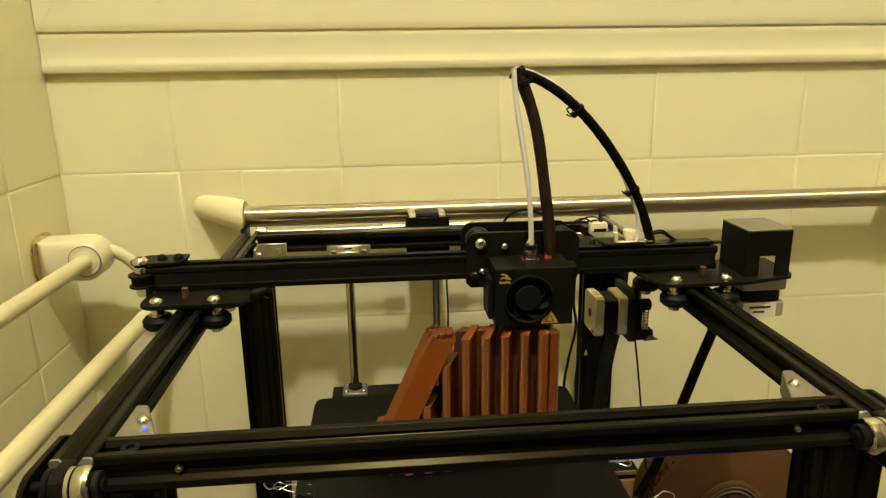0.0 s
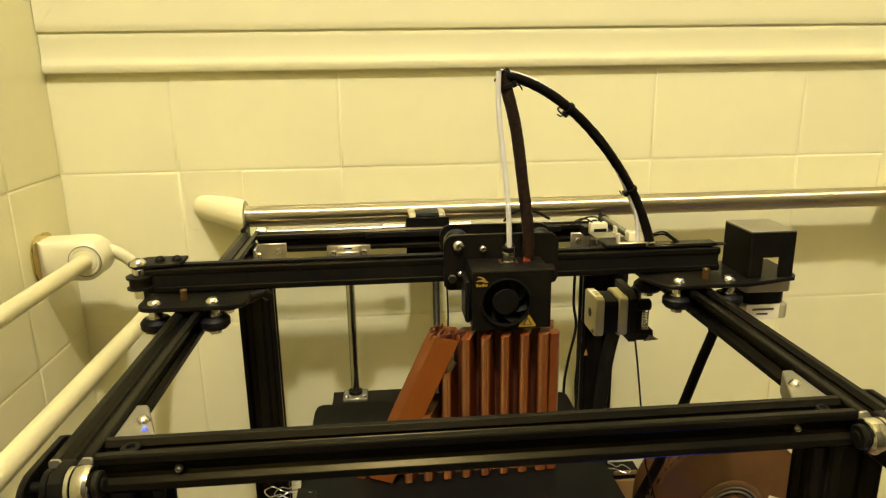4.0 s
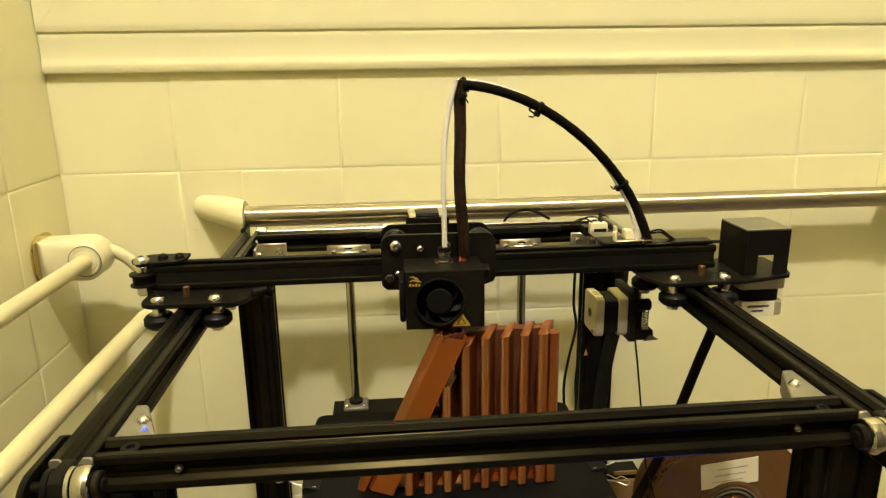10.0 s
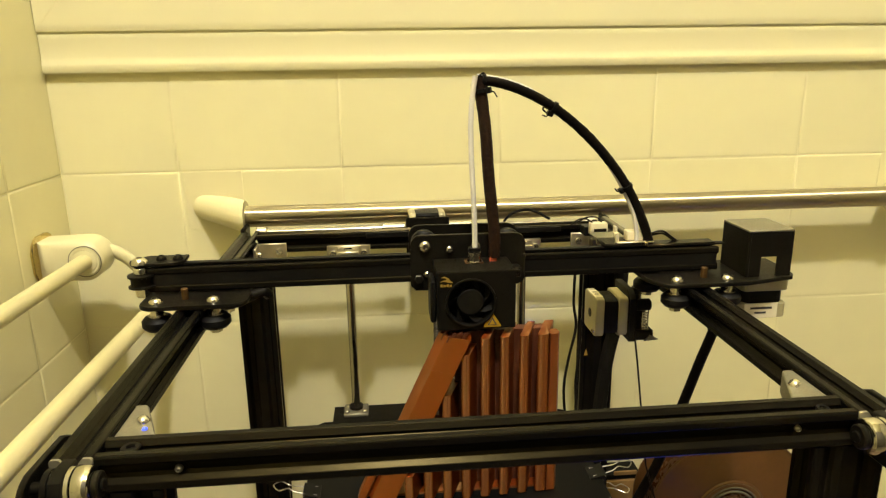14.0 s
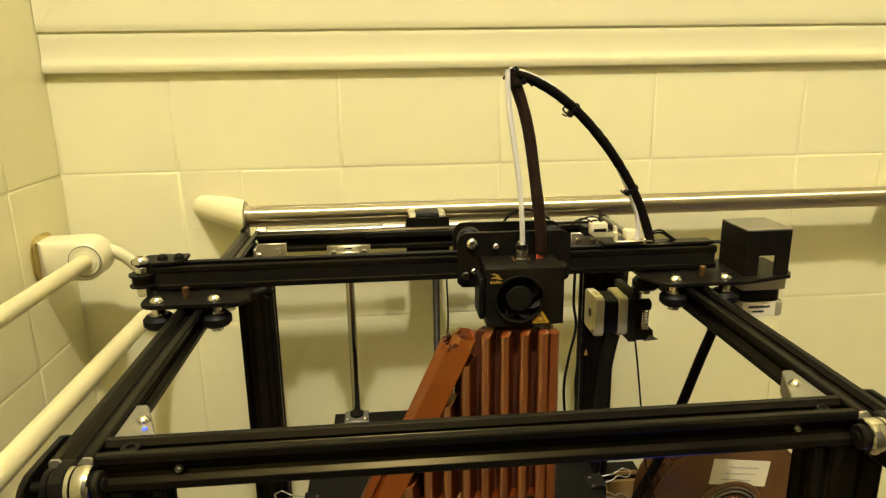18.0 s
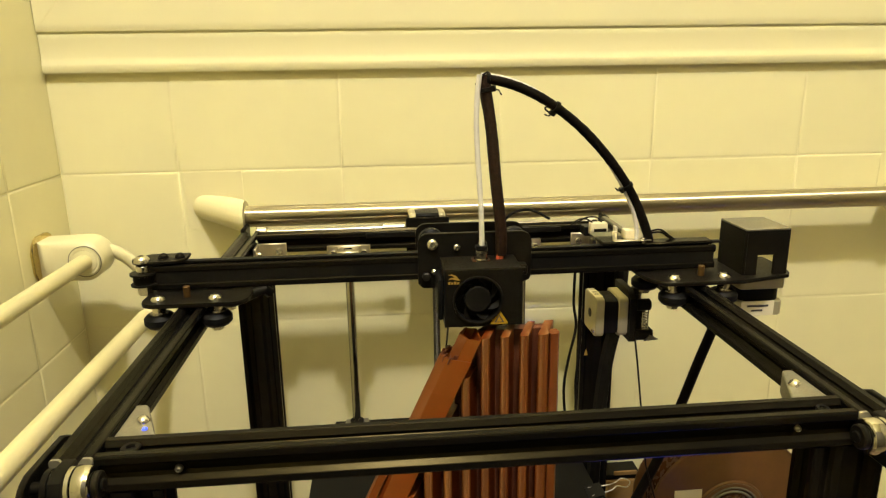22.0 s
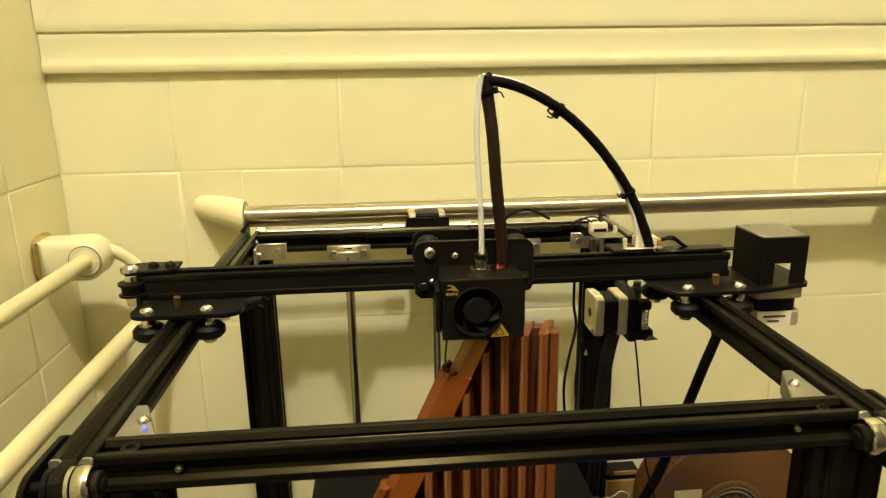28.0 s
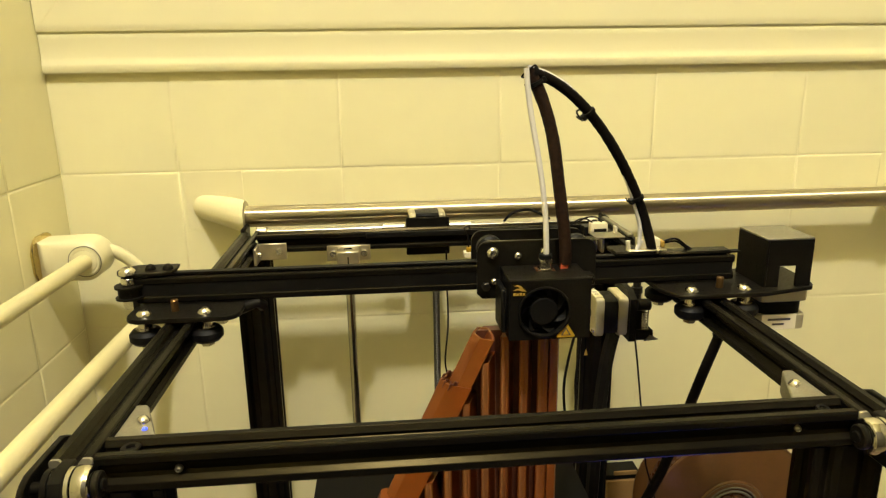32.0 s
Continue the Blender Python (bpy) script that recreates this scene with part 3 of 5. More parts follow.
    lb = part("label", box(282, 311, 195.2, 195.8, -33.8, -21.0), M_LABEL, mt, "white paper label with dark print")
    part("print_bar", box(287, 306, 194.9, 195.15, -26.0, -24.2), M_INK, lb)
    part("print_bar", box(291, 301, 194.9, 195.15, -30.0, -28.4), M_INK, lb)
    # switch and plug on the bar, with two wires
    cl = part("cable_clamp", box(164, 196, GY - 1, GY + 22, 27.4, 31, 1.0), M_STEEL_BLACK, g)
    part("plug", box(185, 203, GY + 4, GY + 15, 31.2, 40.0, 1.4, 2), M_WHITE, cl, "white connector plug")
    part("plug_tip", box(203.2, 207, GY + 5, GY + 13, 32, 37.6, 0.8), M_LOGO, cl, "small yellow plug tip")
    part("base_plate", box(174.5, 206.5, GY - 1.2, GY + 4, 31.1, 32.2, 0.4), M_ALU, cl)
    part("lever", tube([(176, GY + 4, 31), (175.4, GY + 3, 36), (175, GY + 3, 39.5)], 1.9, 8), M_WHITE, cl)
    part("screw", cap_screw((200, GY + 2, 30), (0, -0.3, 1), 3.0, 3.0), M_ZINC, cl)
    part("plug_wire", tube(curve_through([(206, GY + 8, 36.5), (214, GY + 8, 38.6), (219, GY + 8, 37.6), (225, GY + 8, 33), (231, GY + 8, 29)], 5), 0.9, 6), M_PLASTIC, cl)
    part("plug_wire", tube(curve_through([(206, GY + 9, 34.6), (214, GY + 9, 36.2), (219, GY + 9, 35.6), (224, GY + 9, 32.2), (229, GY + 9, 28.6)], 5), 0.9, 6), M_PLASTIC, cl)
    part("slot_strip", box(200, 261, GY - 1.5, GY + 12.5, 26.3, 29.6, 1.2), M_BLACK, g)


def open_cover(g):
    """A square cover folded from sheet steel, open towards the back, with a notch in front."""
    x0, x1, y0, y1, z0, z1, w = 277.0, 315.5, 190.5, 234.0, 4.4, 42.2, 2.2
    cv = part("motor_cover", box(x0, x0 + w, y0, y1, z0, z1, 0.3), M_STEEL_BLACK, g, "square black motor cover with a notch")
    panels = [(x1 - w, x1, y0, y0 + 9, z0, z1), (x1 - w, x1, y0 + 9.01, y1, z0 + 19, z1), (x0 + w, x1 - w, y1 - w, y1, z0 + 26, z1), (x0 + w, x1 - w, y0 + w, y1 - w, z1 - w, z1),
              (x0 + w, x0 + 12, y0, y0 + w, z0, z1), (x0 + 12.01, x1 - 12.01, y0, y0 + w, z0 + 17, z1), (x1 - 12, x1 - w, y0, y0 + w, z0, z1)]
    for p in panels:
        part("panel", box(*p), M_STEEL_BLACK, cv)
    return cv


build_gantry()
# ---- the print head ----
HX = -7.2      # the head's upper left screw at its reference place
head = thing("tool_carriage", (HX, 205, 37), "black printing tool with a round fan and a warning sticker", "tool carriage")


def fan_blade(cx, cy, cz, r0, r1, a0):
    bm = bmesh.new()
    if r1 > r0:
        pts = []
        for j in range(5):
            r = r0 + (r1 - r0) * j / 4
            a = a0 + 0.5 * j / 4
            w = 0.26 + 0.1 * j / 4
            pts.append(((cx + r * math.cos(a), cy - 1.6, cz + r * math.sin(a)), (cx + r * math.cos(a + w), cy + 1.8, cz + r * math.sin(a + w))))
        va = [(bm.verts.new(p), bm.verts.new(q)) for p, q in pts]
        vb = [(bm.verts.new(Vector(p) + Vector((0, 0.9, 0))), bm.verts.new(Vector(q) + Vector((0, 0.9, 0)))) for p, q in pts]
        for (a, b), (c, d) in zip(va, va[1:]):
            bm.faces.new((a, b, d, c))
        for (a, b), (c, d) in zip(vb, vb[1:]):
            bm.faces.new((a, c, d, b))
        for s in (0, 1):
            for i in range(4):
                bm.faces.new((va[i][s], va[i + 1][s], vb[i + 1][s], vb[i][s]))
        bm.faces.new((va[0][0], va[0][1], vb[0][1], vb[0][0]))
        bm.faces.new((va[4][0], va[4][1], vb[4][1], vb[4][0]))
    return bm


def front_with_hole(x0, x1, z0, z1, cx, cz, r, y0, y1, n=32):
    """A plate with a round hole through it."""
    bm = bmesh.new()
    ring = [(cx + r * math.cos(2 * math.pi * k / n), cz + r * math.sin(2 * math.pi * k / n)) for k in range(n)]

    def edge(px, pz):
        dx, dz = px - cx, pz - cz
        s = min(((x1 - cx) / dx if dx > 1e-6 else 1e9), ((x0 - cx) / dx if dx < -1e-6 else 1e9), ((z1 - cz) / dz if dz > 1e-6 else 1e9), ((z0 - cz) / dz if dz < -1e-6 else 1e9))
        return cx + dx * s, cz + dz * s

    rim = [edge(*p) for p in ring]
    for cxx, czz in ((x0, z0), (x0, z1), (x1, z0), (x1, z1)):
        k = min(range(n), key=lambda i: (rim[i][0] - cxx) ** 2 + (rim[i][1] - czz) ** 2)
        rim[k] = (cxx, czz)
    rows = [[bm.verts.new((p[0], y, p[1])) for p in src] for src, y in ((ring, y0), (rim, y0), (rim, y1), (ring, y1))]
    for a, b in zip(rows, rows[1:] + rows[:1]):
        for i in range(n):
            bm.faces.new((a[i], a[(i + 1) % n], b[(i + 1) % n], b[i]))
    return bm


def build_head():
    h = head
    x = HX
    # the carriage plate that hangs on the cross bar
    plate = [(x - 12, 11)] + [(x - 12 + 9 + 9 * math.cos(radians(a)), 37.5 + 9 * math.sin(radians(a))) for a in (180, 157, 135, 112, 90)]
    plate += [(x + 82 - 9 + 9 * math.cos(radians(a)), 37 + 9 * math.sin(radians(a))) for a in (90, 67, 45, 22, 0)]
    plate += [(x + 82, 8), (x + 80, 4), (x + 74, 2), (x + 6, 0), (x - 8, 0), (x - 12, 4)]
    part("carriage_plate", prism(plate, "y", 204.6, 207.6, bevel=0.5), M_STEEL_BLACK, h)
    part("rear_plate", prism([(u, v) for u, v in plate], "y", 240, 243), M_STEEL_BLACK, h)
    for wx, wz in ((x, 36.5), (x + 70, 35.5)):
        w = part("wheel", lathe((wx, 214.5, wz), (wx, 240, wz), [(0, 7), (0.4, 8.2), (3, 10.6), (9, 10.6), (11.6, 8.2), (12, 7)], 22), M_RUBBER, h)
    w = part("wheel", lathe((x + 35, 214.5, -3), (x + 35, 240, -3), [(0, 7), (0.4, 8.2), (3, 9.6), (9, 9.6), (11.6, 8.2), (12, 7)], 22), M_RUBBER, h)
    part("screw", button_screw((x, 204.6, 37), (0, -1, 0), 5.2, 3.4), M_ZINC, h)
    part("screw", button_screw((x + 19.8, 204.6, 34), (0, -1, 0), 3.4, 2.6), M_ZINC, h)
    part("screw", button_screw((x + 41, 204.6, 36), (0, -1, 0), 4.4, 3.0), M_ZINC, h)
    part("screw", button_screw((x + 1.4, 204.6, 13.8), (0, -1, 0), 3.0, 2.4), M_ZINC, h)
    part("nut", rod((x - 5.5, 204.6, 10.6), (x - 5.5, 200.5, 10.6), 3.6, 6), M_SCREW, h)
    # shroud: a hollow box with a fan in front
    x0, x1, y0, y1, z0, z1 = x + 6.0, x + 66.6, 164.8, 204.4, -19.6, 26.4
    cx, cz = x + 32.0, 1.8
    sh = part("shroud", front_with_hole(x0, x1, z0, z1, cx, cz, 18.6, y0, y0 + 1.6), M_STEEL_BLACK, h, "black sheet-steel shroud")
    part("side", box(x0, x0 + 1.6, y0 + 1.6, y1, z0, z1 - 1.6), M_STEEL_BLACK, sh)
    part("side", box(x1 - 1.6, x1, y0 + 1.6, y1, z0, z1 - 1.6), M_STEEL_BLACK, sh)
    part("top", box(x0, x1, y0 + 1.6, y1 - 0.1, z1 - 1.6, z1, 0.4), M_STEEL_BLACK, sh)
    part("top_edge", rod((x0, y0 + 1.0, z1 - 0.6), (x1, y0 + 1.0, z1 - 0.6), 1.1, 8), M_STEEL_BLACK, sh)
    fan = part("fan", front_with_hole(cx - 20, cx + 20, cz - 20, cz + 20, cx, cz, 18.4, y0 + 1.8, y0 + 11), M_FAN, h)
    part("hub", rod((cx, y0 + 1.2, cz), (cx, y0 + 10, cz), 10.6, 24, 0.8), M_FAN, fan)
    for k in range(7):
        part("blade", fan_blade(cx, y0 + 3.6, cz, 10.2, 17.8, 2 * math.pi * k / 7), M_FAN, fan)
    part("guard_ring", ring((cx, y0 - 0.1, cz), (cx, y0 + 2, cz), [(0, 19.8), (-1.3, 19.6), (-1.6, 18.8), (-1.3, 18.0), (0.4, 17.8), (0.4, 19.0)], 36), M_STEEL_BLACK, fan)
    part("back", box(cx - 20, cx + 20, y0 + 11.4, y0 + 30, cz - 18, cz + 18, 1), M_PLASTIC, h)
    part("blower", box(x0 - 4.5, x0 - 0.3, y0 + 8, y1 - 4, z0 + 3, z1 - 9, 1.2), M_PLASTIC, h)
    part("ear", box(x1 + 0.2, x1 + 6.5, y0 + 12, y0 + 24, z1 - 9.5, z1 - 1.5, 1.0), M_STEEL_BLACK, sh)
    part("screw", cap_screw((x1 + 3.2, y0 + 12, z1 - 5), (0, -1, 0), 2.6, 2.4), M_STEEL_BLACK, sh)
    # sticker and mark
    tri = [(x + 42.2, -18.4), (x + 54.8, -18.4), (x + 55.4, -17.6), (x + 49.2, -7.6), (x + 47.8, -7.6), (x + 41.6, -17.6)]
    st = part("warning_sticker", prism(tri, "y", y0 - 0.35, y0 - 0.05), M_YELLOW, h, "yellow triangular warning sticker")
    inner = [(x + 44.6, -17.0), (x + 52.4, -17.0), (x + 48.5, -10.2)]
    part("triangle_inside", prism(inner, "y", y0 - 0.55, y0 - 0.4), M_INK, st)
    part("triangle_core", prism([(x + 46.2, -16.3), (x + 50.8, -16.3), (x + 48.5, -12.2)], "y", y0 - 0.75, y0 - 0.6), M_YELLOW, st)
    mark = [(x + 8.6, 19.2), (x + 12.0, 19.6), (x + 15.4, 18.6), (x + 18.4, 18.4), (x + 16.4, 20.2), (x + 15.0, 22.2), (x + 11.6, 23.6), (x + 9.2, 22.8), (x + 12.4, 22.2), (x + 13.6, 20.8), (x + 11.0, 20.6)]
    part("gold_mark", prism(mark, "y", y0 - 0.3, y0 - 0.05), M_LOGO, h, "small gold mark on the shroud")
    for k in range(4):
        part("gold_bar", box(x + 8.8 + 2.3 * k, x + 10.5 + 2.3 * k, y0 - 0.3, y0 - 0.05, 15.4, 17.0 + (0.5 if k in (0, 2) else 0)), M_LOGO, h)
    # tube fitting and wires on top
    fx, fy = x + 38.0, 190.0
    ft = part("tube_fitting", lathe((fx, fy, z1), (fx, fy, z1 + 20), [(0, 6.0), (1.6, 6.0), (1.8, 4.6), (5.5, 4.6), (6.0, 5.6), (9.0, 5.6), (9.6, 3.4), (12, 3.2)], 14), M_ZINC, h, "metal push-fit tube fitting")
    part("collar", rod((fx, fy, z1 + 9.8), (fx, fy, z1 + 12.6), 5.0, 16), M_PLASTIC, ft)
    part("base_pad", box(fx - 7.5, fx + 7, fy - 4, fy + 7, z1, z1 + 0.8, 0.3), M_SPOOL, ft)
    for k in range(3):
        part("wire", tube([(x + 51 + 2 * k, 192, z1 - 1), (x + 52 + 1.7 * k, 193, z1 + 4), (x + 53 + 1.2 * k, 195, z1 + 10)], 1.2, 6), M_ORANGE, h, "orange wire")
    # nozzle
    part("heater_block", box(cx - 16, cx + 20, 174, 203, -24.2, -16, 1.5), M_PLASTIC, h, "black heater block cover")
    part("nozzle", lathe((cx, 194, -22.0), (cx, 194, -30), [(0, 3.4), (1.2, 3.4), (2.8, 0.6)], 12), M_BRASS, h, "brass nozzle")


build_head()

# ---- the bed and the print ----
BED0 = -139.0      # height of the bed at the start
TOPZ = -25.0       # height of the nozzle's tip
bed = thing("print_bed", (33, 200, BED0), "black print bed with a glass plate and bearing blocks", "printer bed")


def build_bed():
    b = bed
    part("glass_plate", prism(rounded(-92, 158, 76, 320, 6), "z", BED0 - 4, BED0, bevel=0.6), M_BED, b, "dark glass build plate")
    part("heater_plate", prism(rounded(-94, 160, 74, 322, 8), "z", BED0 - 8, BED0 - 4.2), M_STEEL_BLACK, b)
    part("carriage_plate", prism([(-62, 120), (128, 120), (128, 330), (150, 395), (150, 440), (-86, 440), (-86, 395), (-62, 330)], "z", BED0 - 52, BED0 - 47), M_STEEL_BLACK, b)
    for x in (-40, 106):
        for y in (135, 300):
            part("spring_post", rod((x, y, BED0 - 47), (x, y, BED0 - 8.2), 4.5, 12), M_ZINC, b)
    for x in (-60, 133.5):
        blk = part("bearing_block", box(x - 14, x + 14, 413, 439, BED0 - 48, BED0 - 43, 1.5), M_CAST, b, "dull aluminium bearing flange")
        part("bearing", rod((x, 428, BED0 - 43), (x, 428, BED0 - 39), 8, 20), M_STEEL_BLACK, blk)
        for sx in (-10, 10):
            part("screw", button_screw((x + sx, 418, BED0 - 43), (0, 0, 1), 2.8, 2.2), M_ZINC, blk)
    part("lead_nut", rod((36, 428, BED0 - 47), (36, 428, BED0 - 38), 11, 20), M_BRASS, b)


build_bed()


def wire_loop(pts, r=0.6):
    return tube(curve_through(pts, 4), r, 6)


def binder_clip(x, y, side, label):
    """A binder clip on the bed's edge: black spring body and two wire handles that point outwards."""
    z = BED0 - 2
    c = thing("binder_clip", (x, y, z), label, "clip", "clips on the bed")
    prof = [(x, z + 5.2), (x + side * 2, z + 5.8), (x - side * 12, z + 2.6), (x - side * 12, z + 2.0), (x, z + 2.2), (x, z - 6.2), (x - side * 12, z - 6.4), (x - side * 12, z - 7.2), (x + side * 2, z - 10), (x + side * 2, z + 3)]
    part("body", prism(prof, "y", y - 9, y + 9), M_PLASTIC, c)
    for s in (1, -1):
        zz = z + (3 if s > 0 else -8)
        x2 = x + side * 21
        pts = [(x - side * 9, y - 6, zz), (x + side * 8, y - 4, zz + s * 3), (x2 - side * 7, y - 2.6, zz + s * 6), (x2, y - 6.5, zz + s * 7), (x2 + side * 5, y, zz + s * 8), (x2, y + 6.5, zz + s * 7), (x2 - side * 7, y + 2.6, zz + s * 6), (x + side * 8, y + 4, zz + s * 3), (x - side * 9, y + 6, zz)]
        part("handle", wire_loop(pts, 0.5), M_WIRE, c, "bright wire handle")
    return c


CLIPS = [binder_clip(-92, 168, -1, "black binder clip with wire handles on the bed's edge"),
         binder_clip(-92, 204, -1, "black binder clip with wire handles on the bed's edge"),
         binder_clip(160, 120, 1, "black binder clip with wire handles on the bed's edge"),
         binder_clip(160, 205, 1, "black binder clip with wire handles on the bed's edge")]

SLOPE = 0.46      # of the strut: sideways over height
PRINT_Y = 183.0
H0 = TOPZ - BED0               # height printed at the start
H_STEP = H0 + 27.0             # height at which the wide strut ends
model = thing("printed_model", (40, 198, BED0), "half-printed copper-brown plastic part with upright fins and a slanted strut", "3d print")


def fin_outline(x, w, inset=0.0):
    """Seen from above: a rounded front end, then a wall that runs back and to the right."""
    y, r = PRINT_Y - 0.06 * (104 - x), w / 2 - inset      # the row of fins stands slightly askew
    front = [(x + r * u, y + inset + v) for u, v in ((-1.0, 2.4), (-0.92, 0.9), (-0.72, 0.25), (-0.3, 0.0), (0.12, 0.0), (0.2, 0.35), (0.62, 0.35), (0.9, 0.8), (1.0, 2.0))]
    return front + [(x + 11.5 + r * 0.9, y + 31 - inset), (x + 11.5 - r * 0.9, y + 31 - inset)]


def layered(poly, z0, z1, step=5.0):
    """An upright block with slightly uneven sides."""
    bm = bmesh.new()
    cx = sum(p[0] for p in poly) / len(poly)
    cy = sum(p[1] for p in poly) / len(poly)
    n = max(2, int((z1 - z0) / step))
    h = (z1 - z0) / n
    levels = [(z0 + h * k, random.uniform(0.0, 0.05)) for k in range(n)] + [(z1, 0.12)]
    loops = []
    for z, s in levels:
        loops.append([bm.verts.new((u + (cx - u) / max(1, math.hypot(cx - u, cy - v)) * s, v + (cy - v) / max(1, math.hypot(cx - u, cy - v)) * s, z)) for u, v in poly])
    m = len(poly)
    for a, b in zip(loops, loops[1:]):
        for i in range(m):
            bm.faces.new((a[i], a[(i + 1) % m], b[(i + 1) % m], b[i]))
    bm.faces.new(loops[0][::-1])
    bm.faces.new(loops[-1])
    return bm


def slanted(poly, z0, z1, wall=0.0, step=6.0):
    """A leaning tube whose outline (at the bed) is pushed up and to the right; open on top when a wall is given."""
    bm = bmesh.new()
    cx = sum(p[0] for p in poly) / len(poly)
    cy = sum(p[1] for p in poly) / len(poly)
    n = max(2, int((z1 - z0) / step))
    m = len(poly)

    def loop(z, k):
        return [bm.verts.new((cx - 6 + (u - cx) * k[0] + SLOPE * (z - BED0), cy + (v - cy) * k[1], z)) for u, v in poly]

    wide = max(p[0] for p in poly) - min(p[0] for p in poly)
    deep = max(p[1] for p in poly) - min(p[1] for p in poly)
    h = (z1 - z0) / n
    loops = [loop(z0 + h * k, (1, 1)) for k in range(n)] + [loop(z1, (1, 1))]
    if wall:
        k2 = (1 - 2 * wall / wide, 1 - 2 * wall / deep)
        loops += [loop(z1, k2), loop(z1 - 9, k2)]
    for a, b in zip(loops, loops[1:]):
        for i in range(m):
            bm.faces.new((a[i], a[(i + 1) % m], b[(i + 1) % m], b[i]))
    bm.faces.new(loops[0][::-1])
    bm.faces.new(loops[-1])
    return bm


def eased(poly, c=0.8):
    """The outline with its corners cut."""
    out = []
    for i, p in enumerate(poly):
        a, b, d = Vector(poly[i - 1]), Vector(p), Vector(poly[(i + 1) % len(poly)])
        out += [tuple(b + (a - b).normalized() * c), tuple(b + (d - b).normalized() * c)]
    return out


GROWING = []      # (part, height above the bed at which it stops, leaning or not)


def build_model():
    m = model
    part("base", prism([(-34, PRINT_Y + 8), (106, PRINT_Y + 9), (112, PRINT_Y + 30), (-30, PRINT_Y + 31)], "z", BED0 + 0.05, BED0 + 2.0), M_COPPER, m)
    xs = [x + 0.5 for x in (-7.3, 8.4, 24.0, 39.2, 54.6, 70.0, 85.4, 100.6)]
    reach = H0 + 75
    for k, x in enumerate(xs):
        stop = min(reach, (x + 18.5) / SLOPE + 1)      # where the strut comes to lie over the fin
        w = 7.2 if k < 7 else 8.6
        low = min(stop, H0 - 1)
        part("fin", layered(fin_outline(x, w), BED0 + 2.0, BED0 + low), M_COPPER, m, smooth=False)
        if stop > H0:
            up = part("fin_top", layered(fin_outline(x, w, 0.12), BED0 + H0 - 70, BED0 + H0), M_COPPER, m, smooth=False)
            GROWING.append((up, stop, False))
    part("end_fin", layered([(106.4, PRINT_Y + 0.5), (113, PRINT_Y + 1), (115, PRINT_Y + 5), (114, PRINT_Y + 12), (106.4, PRINT_Y + 11)], BED0 + 2.0, BED0 + H0 - 1), M_COPPER, m)
    up = part("fin_top", layered([(106.5, PRINT_Y + 0.7), (112.9, PRINT_Y + 1.2), (114.8, PRINT_Y + 5), (113.8, PRINT_Y + 11.8), (106.5, PRINT_Y + 10.8)], BED0 + H0 - 70, BED0 + H0), M_COPPER, m)
    GROWING.append((up, reach, False))
    # wall behind the fins
    wall = [(33, PRINT_Y + 19), (106, PRINT_Y + 19), (114, PRINT_Y + 29), (40, PRINT_Y + 29)]
    part("core", layered([(-3, PRINT_Y + 19), (106, PRINT_Y + 19), (114, PRINT_Y + 29), (4, PRINT_Y + 29)], BED0 + 2, BED0 + 56), M_COPPER_IN, m)
    for a, z0, z1 in ((9, 56, 66), (20, 66, 90)):
        part("core", layered([(a, PRINT_Y + 19.4), (32.8, PRINT_Y + 19.4), (39.8, PRINT_Y + 28.6), (a + 7, PRINT_Y + 28.6)], BED0 + z0 + 0.2, BED0 + z1), M_COPPER_IN, m)
    part("core", layered(wall, BED0 + 56, BED0 + H0 - 4), M_COPPER_IN, m)
    wall2 = [(50.5, PRINT_Y + 19.2), (105.8, PRINT_Y + 19.2), (113.6, PRINT_Y + 28.8), (58, PRINT_Y + 28.8)]
    side = [(34, PRINT_Y + 19.2), (50.3, PRINT_Y + 19.2), (57.6, PRINT_Y + 28.8), (41, PRINT_Y + 28.8)]
    up = part("core_top", layered(side, BED0 + H0 - 40, BED0 + H0 - 2.0), M_COPPER_IN, m)
    GROWING.append((up, H0 + 32, False))
    up = part("core_top", layered(wall2, BED0 + H0 - 74, BED0 + H0 - 2.0), M_COPPER_IN, m)
    GROWING.append((up, reach, False))
    # the slanted strut: an open six-sided tube
    wide = [(-37.8, 199), (-32.5, 187), (-14.8, 177.5), (-13.4, 186), (-14.3, 208), (-30.3, 213)]
    part("strut", slanted(eased(wide, 0.5), BED0 + 2.0, BED0 + H0 - 1), M_COPPER, m, smooth=False)
    ins = [(u + (0.12 if u < -25 else -0.12), v + (0.12 if v < 190 else -0.12)) for u, v in wide]
    up = part("strut_top", slanted(eased(ins, 0.5), BED0 + H0 - 40, BED0 + H0, wall=2.2), M_COPPER, m, smooth=False)
    for q in range(2):
        u = -31 + 7.5 * q
        bm = slanted([(u, 189), (u + 1.0, 189), (u + 5.5, 206), (u + 4.5, 206)], BED0 + H0 - 12, BED0 + H0 - 0.4)
        part("infill_web", bm, M_COPPER_IN, up)
    for q in range(22):
        a = radians(random.uniform(80, 330))
        u, v = -26 + 10 * math.cos(a) + random.uniform(-1, 1), 197 + 12 * math.sin(a) + random.uniform(-1, 1)
        w = random.uniform(0.9, 2.6)
        lean = [(u, v), (u + w, v + 0.5), (u + w * 0.6, v + w), (u - 0.3, v + w * 0.7)]
        part("ragged_strand", slanted(lean, BED0 + H0 - 4, BED0 + H0 + random.uniform(0.2, 3.4)), M_COPPER_IN, up, smooth=False)
    GROWING.append((up, H_STEP, True))
